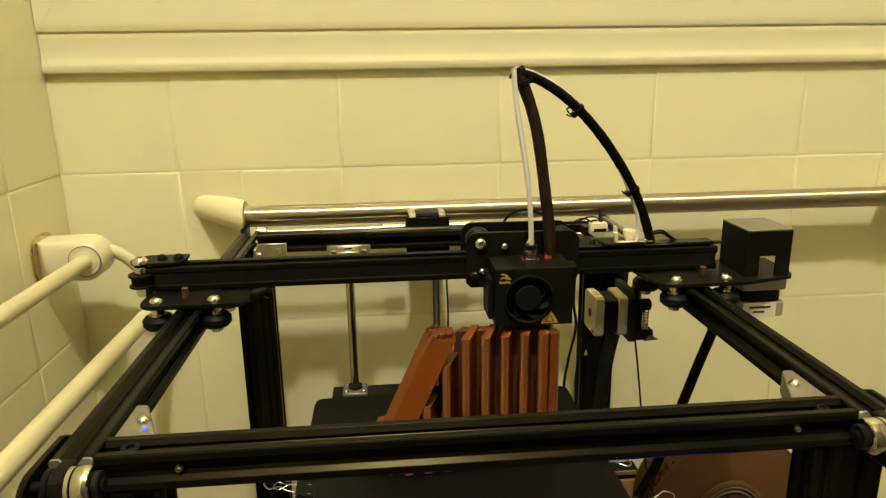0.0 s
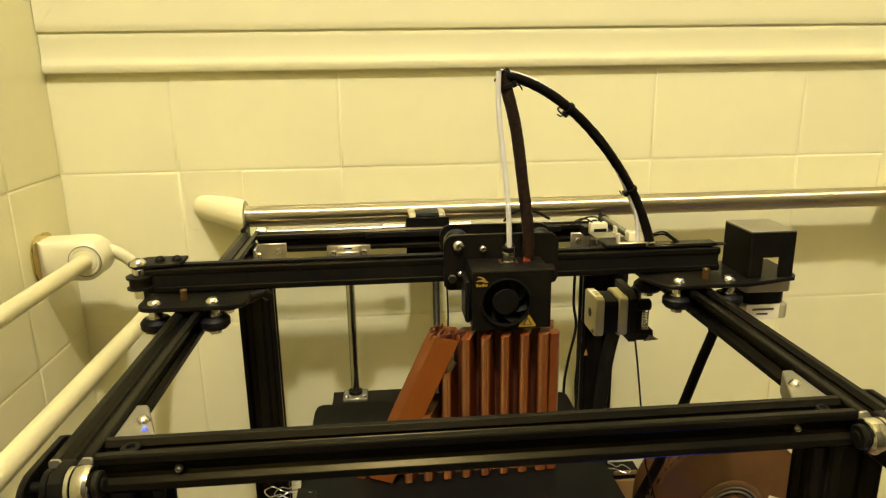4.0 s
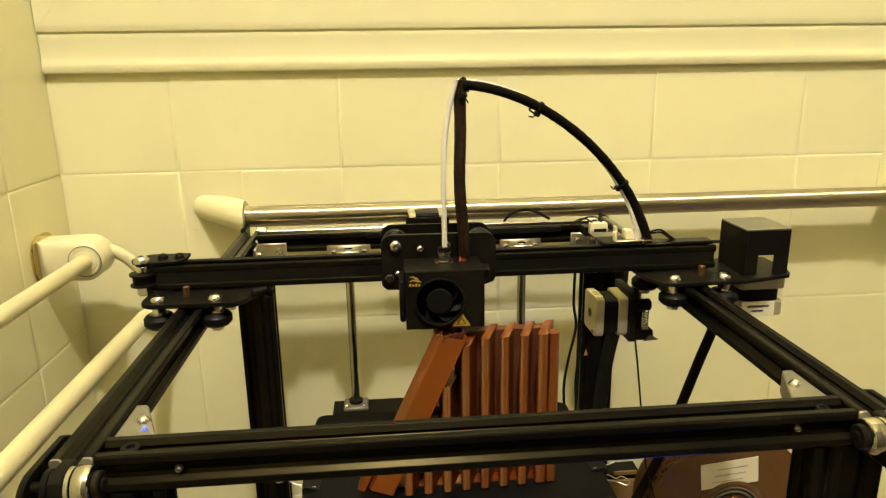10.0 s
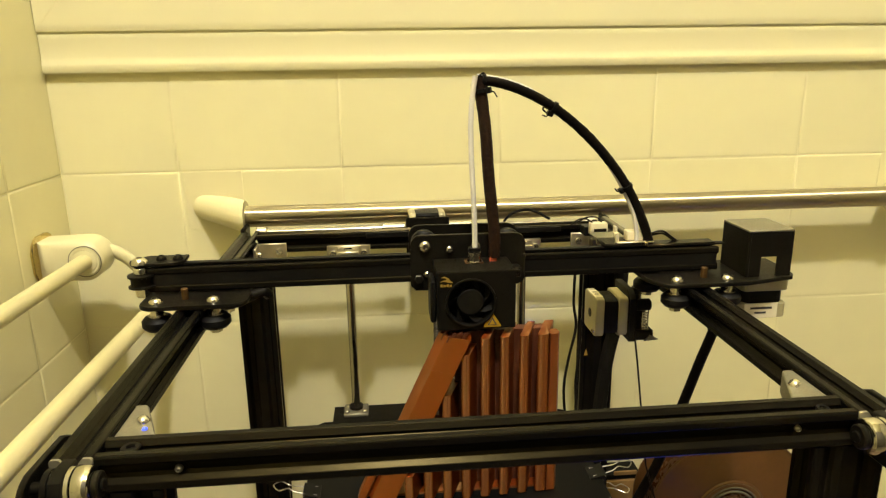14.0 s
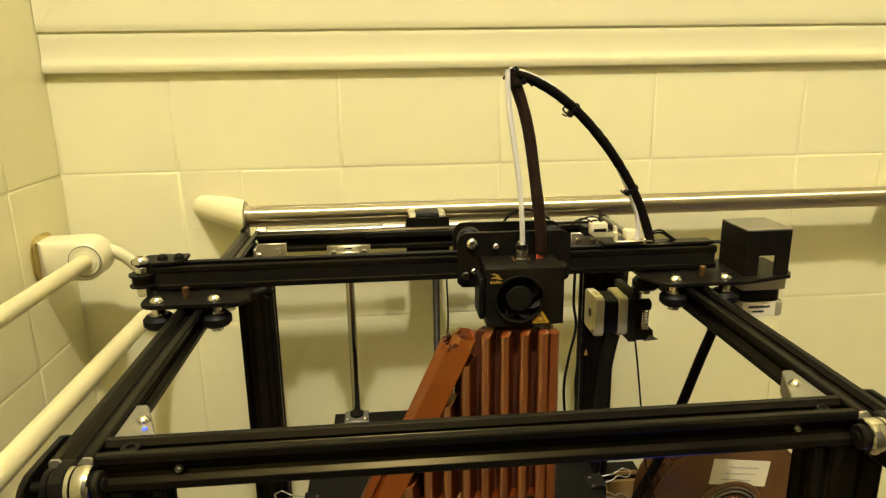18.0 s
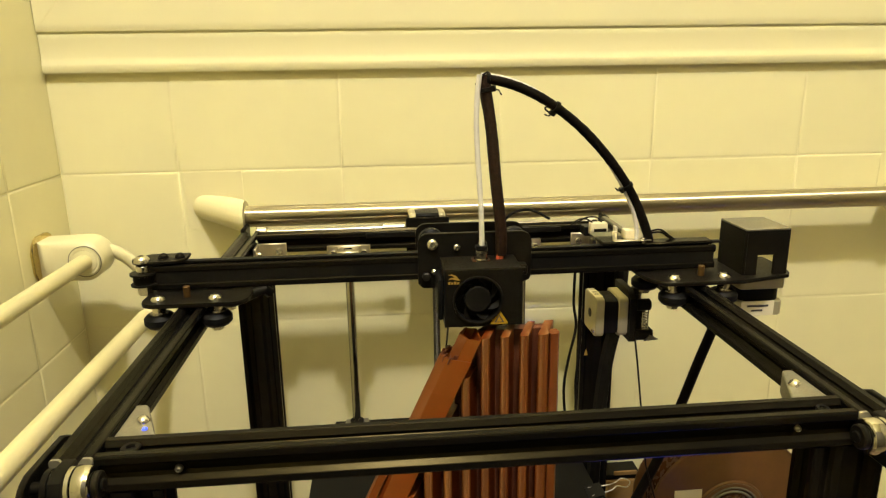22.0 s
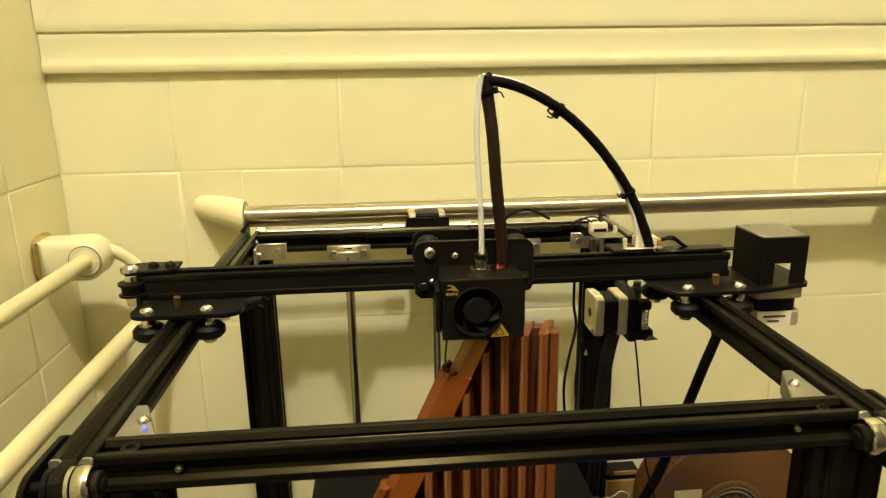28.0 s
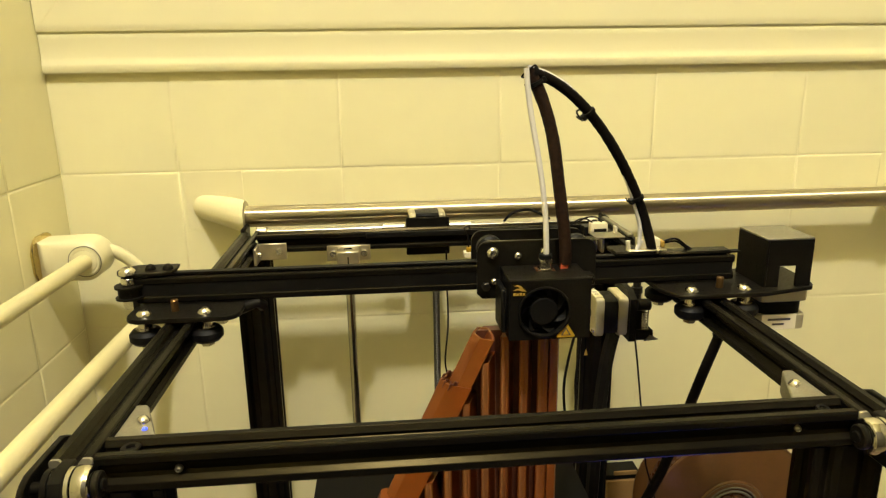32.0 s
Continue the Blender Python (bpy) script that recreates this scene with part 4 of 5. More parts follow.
    narrow = [(-29.8, 198), (-25.3, 184.6), (-15.0, 179), (-14.0, 186), (-15.0, 206), (-23.8, 210)]
    up = part("strut_narrow", slanted(eased(narrow, 0.5), BED0 + H0 - 46, BED0 + H0 - 1.5, wall=1.8), M_COPPER, m, smooth=False)
    GROWING.append((up, reach, True))
    # foot beside the strut, and the ragged end where the wide strut stops
    part("foot", slanted([(-43, 192), (-37, 189), (-32, 197), (-37, 206), (-42, 204)], BED0 + 0.1, BED0 + 40), M_COPPER, m, smooth=False)


build_model()

# ---- the filament spool ----
SP = (375.0, 390.0, -338.0)
spool = thing("filament_spool", SP, "spool of copper-brown filament with a paper label", "filament spool")


def build_spool():
    x, y, z = SP
    part("winding", lathe((x, y - 22, z), (x, y + 30, z), [(0, 42), (0.5, 84), (44, 84), (44.5, 42)], 48), M_SPOOL, spool)
    def flange(yy, name):
        rings = [(0, 27), (0, 98), (0.8, 100), (2.2, 100), (3, 98), (3, 43), (5.2, 42), (6.4, 38), (5.2, 34), (0.5, 30)]
        return part(name, ring((x, yy, z), (x, yy - 50, z), rings, 56), M_FLANGE, spool)
    f = flange(y - 22.2, "front_flange")
    part("rear_flange", lathe((x, y + 22.6, z), (x, y + 50, z), [(0, 98), (0.8, 100), (2.2, 100), (3, 98)], 48), M_FLANGE, spool)
    part("rim_line", ring((x, y - 25.3, z), (x, y - 50, z), [(0, 99.6), (0.7, 99.2), (0.7, 97.9), (0, 97.5)], 56), M_FLANGE, f)
    for k in range(3):
        r = 41 - 5 * k
        part("hub_ring", ring((x, y - 26 - 0.4 * k, z), (x, y - 60, z), [(0, r), (2.0, r - 0.6), (2.0, r - 2.2), (0, r - 2.8)], 40), M_CAST, f)
    part("hub_hole", rod((x, y - 26.4, z), (x, y - 28.6, z), 25, 32), M_SPOOL, f)
    lab = part("label", box(x - 34.5, x + 34.5, y - 26.3, y - 25.7, z + 37, z + 70), M_LABEL, spool, "white paper label with faint print")
    for k in range(3):
        part("print_bar", box(x - 22 + 4 * k, x + 16 + 3 * k, y - 26.7, y - 26.4, z + 44 + 8 * k, z + 45.0 + 8 * k), M_FAINT, lab)


build_spool()


def spool_stand():
    x, y, z = SP
    s = thing("spool_stand", (x, y + 60, TABLE), "black spool holder standing on the board", "spool holder")
    part("post", bar("z", TABLE, z + 20, x, y + 50), M_BLACK, s, smooth=False)
    part("axle", rod((x, y - 30, z), (x, y + 40, z), 9, 20), M_PLASTIC, s)
    part("foot", box(x - 60, x + 60, y + 20, y + 80, TABLE, TABLE + 8, 2), M_PLASTIC, s)


spool_stand()

# ---- rails on the walls ----


def grab_rail():
    y, z = 503.0, 8.6
    g = thing("grab_rail", (200, WALL_Y, z), "polished steel rail on cream wall brackets", "grab rail")
    part("rail", rod((-186, y, z), (630, y, z), 12.4, 32), M_RAIL, g)
    for side, x in ((1, -182), (-1, 626)):
        n, steps = 32, 12
        bm = bmesh.new()
        loops = []
        for k in range(steps + 1):
            f = k / steps
            row = []
            for i in range(n):
                a = 2 * math.pi * (i + 0.5) / n
                c, s = math.cos(a), math.sin(a)
                wall_pt = Vector((x - side * 56 - side * 14 * c, WALL_Y - 0.6, 14 + 15 * s))
                rail_pt = Vector((x, y - 19.5 * c, z + 19.5 * s))
                mid = Vector((x - side * (27 + 9 * c), y + 12 - 13 * c, 15 + 18 * s))
                p = (1 - f) ** 2 * wall_pt + 2 * f * (1 - f) * mid + f * f * rail_pt
                row.append(bm.verts.new(p))
            loops.append(row)
        loops.append([bm.verts.new((x + side * 1.2, y + 18.4 * math.cos(2 * math.pi * (i + 0.5) / n), z + 18.4 * math.sin(2 * math.pi * (i + 0.5) / n))) for i in range(n)])
        loops.append([bm.verts.new((x + side * 1.2, y + 13.0 * math.cos(2 * math.pi * (i + 0.5) / n), z + 13.0 * math.sin(2 * math.pi * (i + 0.5) / n))) for i in range(n)])
        loops.append([bm.verts.new((x - side * 3, y + 12.8 * math.cos(2 * math.pi * (i + 0.5) / n), z + 12.8 * math.sin(2 * math.pi * (i + 0.5) / n))) for i in range(n)])
        for a, b in zip(loops, loops[1:]):
            for i in range(n):
                bm.faces.new((a[i], a[(i + 1) % n], b[(i + 1) % n], b[i]))
        bm.faces.new(loops[0][::-1])
        bm.faces.new(loops[-1])
        br = part("bracket", bm, M_CREAM, g, "cream cast wall bracket")
        a, b = sorted((x - side * 8, x - side * 77))
        part("wall_plate", box(a, b, WALL_Y - 0.7, WALL_Y - 0.25, -13.5, 58, 0.3), M_CREAM, br, "thin cream plate on the tiles")


grab_rail()


def towel_rail():
    t = thing("towel_rail", (LEFT_X, 450, -20), "cream towel rail with two dowels and a gold-rimmed wall block", "towel rail")
    part("gold_rim", prism(rounded(442, 494, -50, 3.5, 16), "x", LEFT_X + 0.2, LEFT_X + 3.4, bevel=1.3), M_GOLD, t, "gold-coloured rim")
    cz, rz = -24.5, 23.4
    poly = [(LEFT_X + 2.6, cz + rz - 1), (LEFT_X + 44, cz + rz)] + [(LEFT_X + 48 + rz * math.cos(radians(a)), cz + rz * math.sin(radians(a))) for a in range(80, -81, -10)] + [(LEFT_X + 44, cz - rz), (LEFT_X + 2.6, cz - rz + 1)]
    bm = pillow(poly, 447.5, 491, 7)
    for v in bm.verts:
        v.co = (v.co.x, v.co.z, v.co.y)
    part("block", bm, M_CREAM, t)
    part("socket", ring((LEFT_X + 53, 447.9, -24), (LEFT_X + 53, 420, -24), [(0, 16), (1.0, 15.6), (1.0, 14.0), (0.5, 13.8), (0.5, 13.0), (1.2, 12.6), (1.6, 8.0), (0, 8.0)], 30), M_CREAM, t)
    part("joint", ring((LEFT_X + 53, 447.9, -24), (LEFT_X + 53, 420, -24), [(0, 17.6), (0.55, 17.6), (0.55, 16.8), (0, 16.8)], 36), M_JOINT, t, "thin dark joint line")
    part("dowel", rod((LEFT_X + 53, 450, -24), (LEFT_X + 53, -700, -24), 8.4, 20), M_DOWEL, t, "painted wooden dowel")
    part("arm", tube(curve_through([(LEFT_X + 54, 478, -13), (LEFT_X + 80, 490, -31), (LEFT_X + 104, 500, -66)], 4), [7.6 - 0.12 * q for q in range(9)], 16), M_CREAM, t)
    part("arm", tube(curve_through([(LEFT_X + 103, 500, -64), (LEFT_X + 110, 492, -88), (LEFT_X + 104, 462, -97)], 5), 8.0, 14), M_CREAM, t)
    part("dowel", rod((LEFT_X + 104, 462, -97), (LEFT_X + 104, -700, -97), 9.6, 20), M_DOWEL, t, "painted wooden dowel")


towel_rail()


def hanging_cable():
    """The motor's cable, which sways as the gantry moves."""
    c = thing("motor_cable", (300, 300, -150), "black motor cable hanging behind the side rail", "cable")
    pts = [(290, 250, -28), (296, 300, -75), (298, 304, -82), (287, 305, -117), (274, 304, -157), (261, 303, -195), (250, 302, -226), (237, 301, -253), (225, 300, -278)]
    part("cable", tube(curve_through(pts, 6), 5.0, 10), M_SLEEVE, c)
    return c


motor_cable = hanging_cable()


def support():
    s = thing("work_board", (100, 200, TABLE - 25), "brown wooden board under the printer", "board")
    part("board", box(-360, 640, -180, 530, TABLE - 25, TABLE, 2), M_WOOD, s)
    for x in (-340, 600):
        for y in (-160, 490):
            part("leg", box(x, x + 40, y, y + 40, -FLOOR, TABLE - 25.2, 2), M_WOOD, s)
    b = thing("cardboard_box", (210, 500, TABLE), "tan cardboard box behind the printer", "box")
    part("body", box(274, 321, 505, 538, TABLE + 0.2, -382, 2), M_CARD, b)
    part("lid_flap", box(284, 316, 504, 506.5, -374, -368, 0.5), M_CARD, b)
    part("lid", box(272, 323, 506, 538, -381.8, -374.2, 1), M_PLASTIC, b)


M_CARD = material("tan_cardboard", (0.25, 0.145, 0.045), 0.8, vary=0.1, scale=30)
support()


def display():
    d = thing("display_unit", (255, -60, TABLE), "control display with a blue glow before the printer", "display")
    part("case", box(190, 320, -90, -10, TABLE, TABLE + 70, 4), M_PLASTIC, d)
    part("screen", box(200, 310, -80, -20, TABLE + 70.2, TABLE + 71), M_LCD, d, "glowing blue screen")


display()


def ceiling_lamp():
    x, y, z = LAMP
    c = thing("ceiling_lamp", (x, y, CEILING), "frosted ceiling lamp with a white base", "lamp")
    part("base", lathe((x, y, CEILING - 0.5), (x, y, CEILING - 100), [(0, 80), (3, 82), (10, 80), (12, 40)], 32), M_WHITE, c)
    part("socket", rod((x, y, CEILING - 12), (x, y, z + 50), 20, 20), M_WHITE, c)


ceiling_lamp()

# ---- the cable loop above the head ----
harness = thing("cable_harness", (100, 214, 30), "sleeved cable loop with cable ties and a white tube", "cable harness")
ARCH_N, DROP_N, TUBE_N, TUBE2_N = 34, 24, 22, 30


def segment(name, length, r, mat, parent, bumpy=0.0):
    n = 6
    pts = [(0, 0, length * (k / n - 0.5)) for k in range(n + 1)]
    bm = tube([Vector(p) for p in pts], [r * (1 - 0.035 * abs(2 * k / n - 1) ** 2) * (1 + bumpy * random.uniform(-1, 1)) for k in range(n + 1)], 14)
    me = mesh_of(name, bm, mat, Vector((0, 0, 0)))
    me.shade_smooth()
    me.set_sharp_from_angle(angle=radians(50))
    ob = new(name, me)
    ob.parent = parent
    ORIGIN[ob.name] = Vector((0, 0, 0))
    return ob


def tie(seg, r, way=1):
    bm = lathe((0, 0, -1.6), (0, 0, 5), [(0, r), (0.3, r + 1.0), (2.9, r + 1.0), (3.2, r)], 14)
    lo, hi = sorted((way * (r - 0.5), way * (r + 3.2)))
    box(-2.6, 2.6, lo, hi, -2.4, 2.4, 0.6, bm=bm)
    tube([(0, way * (r + 1), 0), (2, way * (r + 5), 2), (4, way * (r + 6), 6)], 0.6, 6, bm=bm)
    me = mesh_of("cable_tie", bm, M_PLASTIC, Vector((0, 0, 0)))
    ob = new("cable_tie", me)
    ob.parent = seg


ARCH = [segment("sleeve", 10.5, 3.9, M_SLEEVE, harness, 0.05) for k in range(ARCH_N)]
DROP = [segment("sleeve", 9.5, 4.7, M_SLEEVE_BROWN, harness, 0.04) for k in range(DROP_N)]
TUBE = [segment("tube", 10.5, 2.1, M_TUBE, harness) for k in range(TUBE_N)]
TUBE2 = [segment("tube", 11.0, 1.7, M_TUBE, harness) for k in range(TUBE2_N)]
tie(ARCH[8], 4.1, -1)
tie(ARCH[23], 4.1, -1)
tie(ARCH[33], 4.2, -1)
tie(DROP[1], 5.2)


def wire_loop(seg, pts):
    """A twisted length of thin black wire round the harness."""
    me = mesh_of("wire_loop", tube(curve_through(pts, 6), 0.75, 6), M_PLASTIC, Vector((0, 0, 0)))
    me.shade_smooth()
    ob = new("wire_loop", me)
    ob.parent = seg


wire_loop(ARCH[33], [(-4, 3, -2), (-5, -3, 2), (-2, -5, 7), (3, -4, 9), (5, 1, 6), (3, 5, 2), (-3, 4, -2), (-5.5, -3, -3), (-3, -5, -5)])
wire_loop(ARCH[23], [(-4.5, -3, 1), (-6.6, 1, 2), (-7.5, -4, 5), (-9.5, -5, 2), (-11.5, -5, -5)])


def bezier(a, b, c, d, u):
    v = 1 - u
    return v ** 3 * a + 3 * v * v * u * b + 3 * v * u * u * c + u ** 3 * d


def even(fn, n):
    """n middle points and directions, evenly spaced along a line."""
    pts = [fn(k / 60) for k in range(61)]
    s = [0.0]
    for p, q in zip(pts, pts[1:]):
        s.append(s[-1] + (q - p).length)
    out = []
    j = 0
    for k in range(n):
        want = s[-1] * (k + 0.5) / n
        while s[j + 1] < want:
            j += 1
        f = (want - s[j]) / max(1e-6, s[j + 1] - s[j])
        out.append((pts[j].lerp(pts[j + 1], f), (pts[j + 1] - pts[j]).normalized()))
    return out


def loop_lines(hx, gy):
    """The harness' lines for a head at hx on a gantry at gy."""
    k = (hx + 25.7) / 102.5
    sway = 0.35 * (gy - 220)
    apex = Vector((49.2 + 0.624 * hx + 0.0006 * hx * hx, gy + 2, 164.5 + 0.138 * hx - 0.0004 * hx * hx))
    base = Vector((199.5 + 3 * k + sway, gy + 13, 31))
    c1 = Vector((176 + 16 * k + sway, gy + 12, 103 - 22 * k))
    c2 = apex + Vector((71 - 27 * k, 7, -3 - 9 * k * k))
    low = Vector((hx + 54.6, gy - 10, 31))
    d1 = apex + Vector((-8 + 12 * k + 18 * k * k, -2, -43))
    d2 = low + Vector((-2 + 22 * k * (1 - k), 0, 48))
    fit_at = Vector((hx + 38.5, gy - 15, 36))
    arch = lambda u: bezier(base, c1, c2, apex, u)

    def drop(u):
        p = bezier(apex, d1, d2, low, u)
        return p + Vector((2.4 * math.sin(2 * math.pi * u) * (1 - u * u), 0, 0))
    t1 = fit_at + Vector((0, 0, 62))
    t2 = apex + Vector((-19 + 20 * k, -6, -40))
    pipe = lambda u: bezier(fit_at, t1, t2, apex + Vector((-4, -5, 1)), u)
    foot = Vector((188 + sway, gy + 11, 33))

    def pipe2(u):
        p = arch(u)
        q = arch(min(1.0, u + 0.01)) - arch(max(0.0, u - 0.01))
        n = Vector((-q.z, 0, q.x)).normalized()
        off = -6.5 + 9.3 * min(1.0, u * 1.25)
        return p.lerp(foot, max(0.0, 1 - u * 7)) + n * (-off) * min(1.0, u * 7)
    return arch, drop, pipe, pipe2


# ---- tiles of the walls ----
def tile_mesh(name, w, h, thick=8.0):
    """A glazed tile with a soft cushion edge, lying in x and z, its face towards -y."""
    bm = bmesh.new()
    a, b = w / 2 - 0.25, h / 2 - 0.25
    rows = [(a, b, 0.0), (a, b, -thick + 0.7), (a - 0.9, b - 0.9, -thick + 0.17), (a - 2.8, b - 2.8, -thick + 0.04), (a - 8, b - 8, -thick)]
    loops = [[bm.verts.new((s * u, y, r * v)) for s, r in ((-1, -1), (1, -1), (1, 1), (-1, 1))] for u, v, y in rows]
    for p, q in zip(loops, loops[1:]):
        for i in range(4):
            bm.faces.new((p[i], p[(i + 1) % 4], q[(i + 1) % 4], q[i]))
    bm.faces.new(loops[-1])
    me = mesh_of(name, bm, M_TILE, Vector((0, 0, 0)))
    me.shade_smooth()
    return me


def lay(me, parent, at, turn):
    ob = new("tile", me)
    ob.parent = parent
    ob.location = (Vector(at) - ORIGIN[parent.name]) / 1000
    ob.rotation_euler = (radians(random.uniform(-0.12, 0.12)), 0, radians(turn + random.uniform(-0.12, 0.12)))


def tiling():
    whole = tile_mesh("tile", PITCH, PITCH)
    z_top = 58.3
    x_first = -264.4
    rows = [z_top + PITCH * k for k in (-4, -3, -2, -1, 0)]
    for z in rows:
        h = PITCH if z < z_top else 113.5
        me = whole if z < z_top else tile_mesh("tile", PITCH, h)
        for k in range(0, 9):
            lay(me, wall_back, (x_first + PITCH * (k + 0.5), WALL_Y + 8, z + h / 2), 0)
        cut = tile_mesh("tile", x_first - LEFT_X - 0.5, h)
        lay(cut, wall_back, ((x_first + LEFT_X) / 2, WALL_Y + 8, z + h / 2), 0)
    for z in rows + [z_top + PITCH]:
        full = z < z_top + 1
        h = PITCH if full else 100.0
        me = whole if full else tile_mesh("tile", PITCH, h)
        y_first = 421.0
        near = tile_mesh("tile", WALL_Y - y_first - 1, h)
        lay(near, wall_left, (LEFT_X - 8, (WALL_Y + y_first) / 2, z + h / 2), 90)
        for k in range(0, 6):
            lay(me, wall_left, (LEFT_X - 8, y_first - PITCH * (k + 0.5), z + h / 2), 90)


tiling()
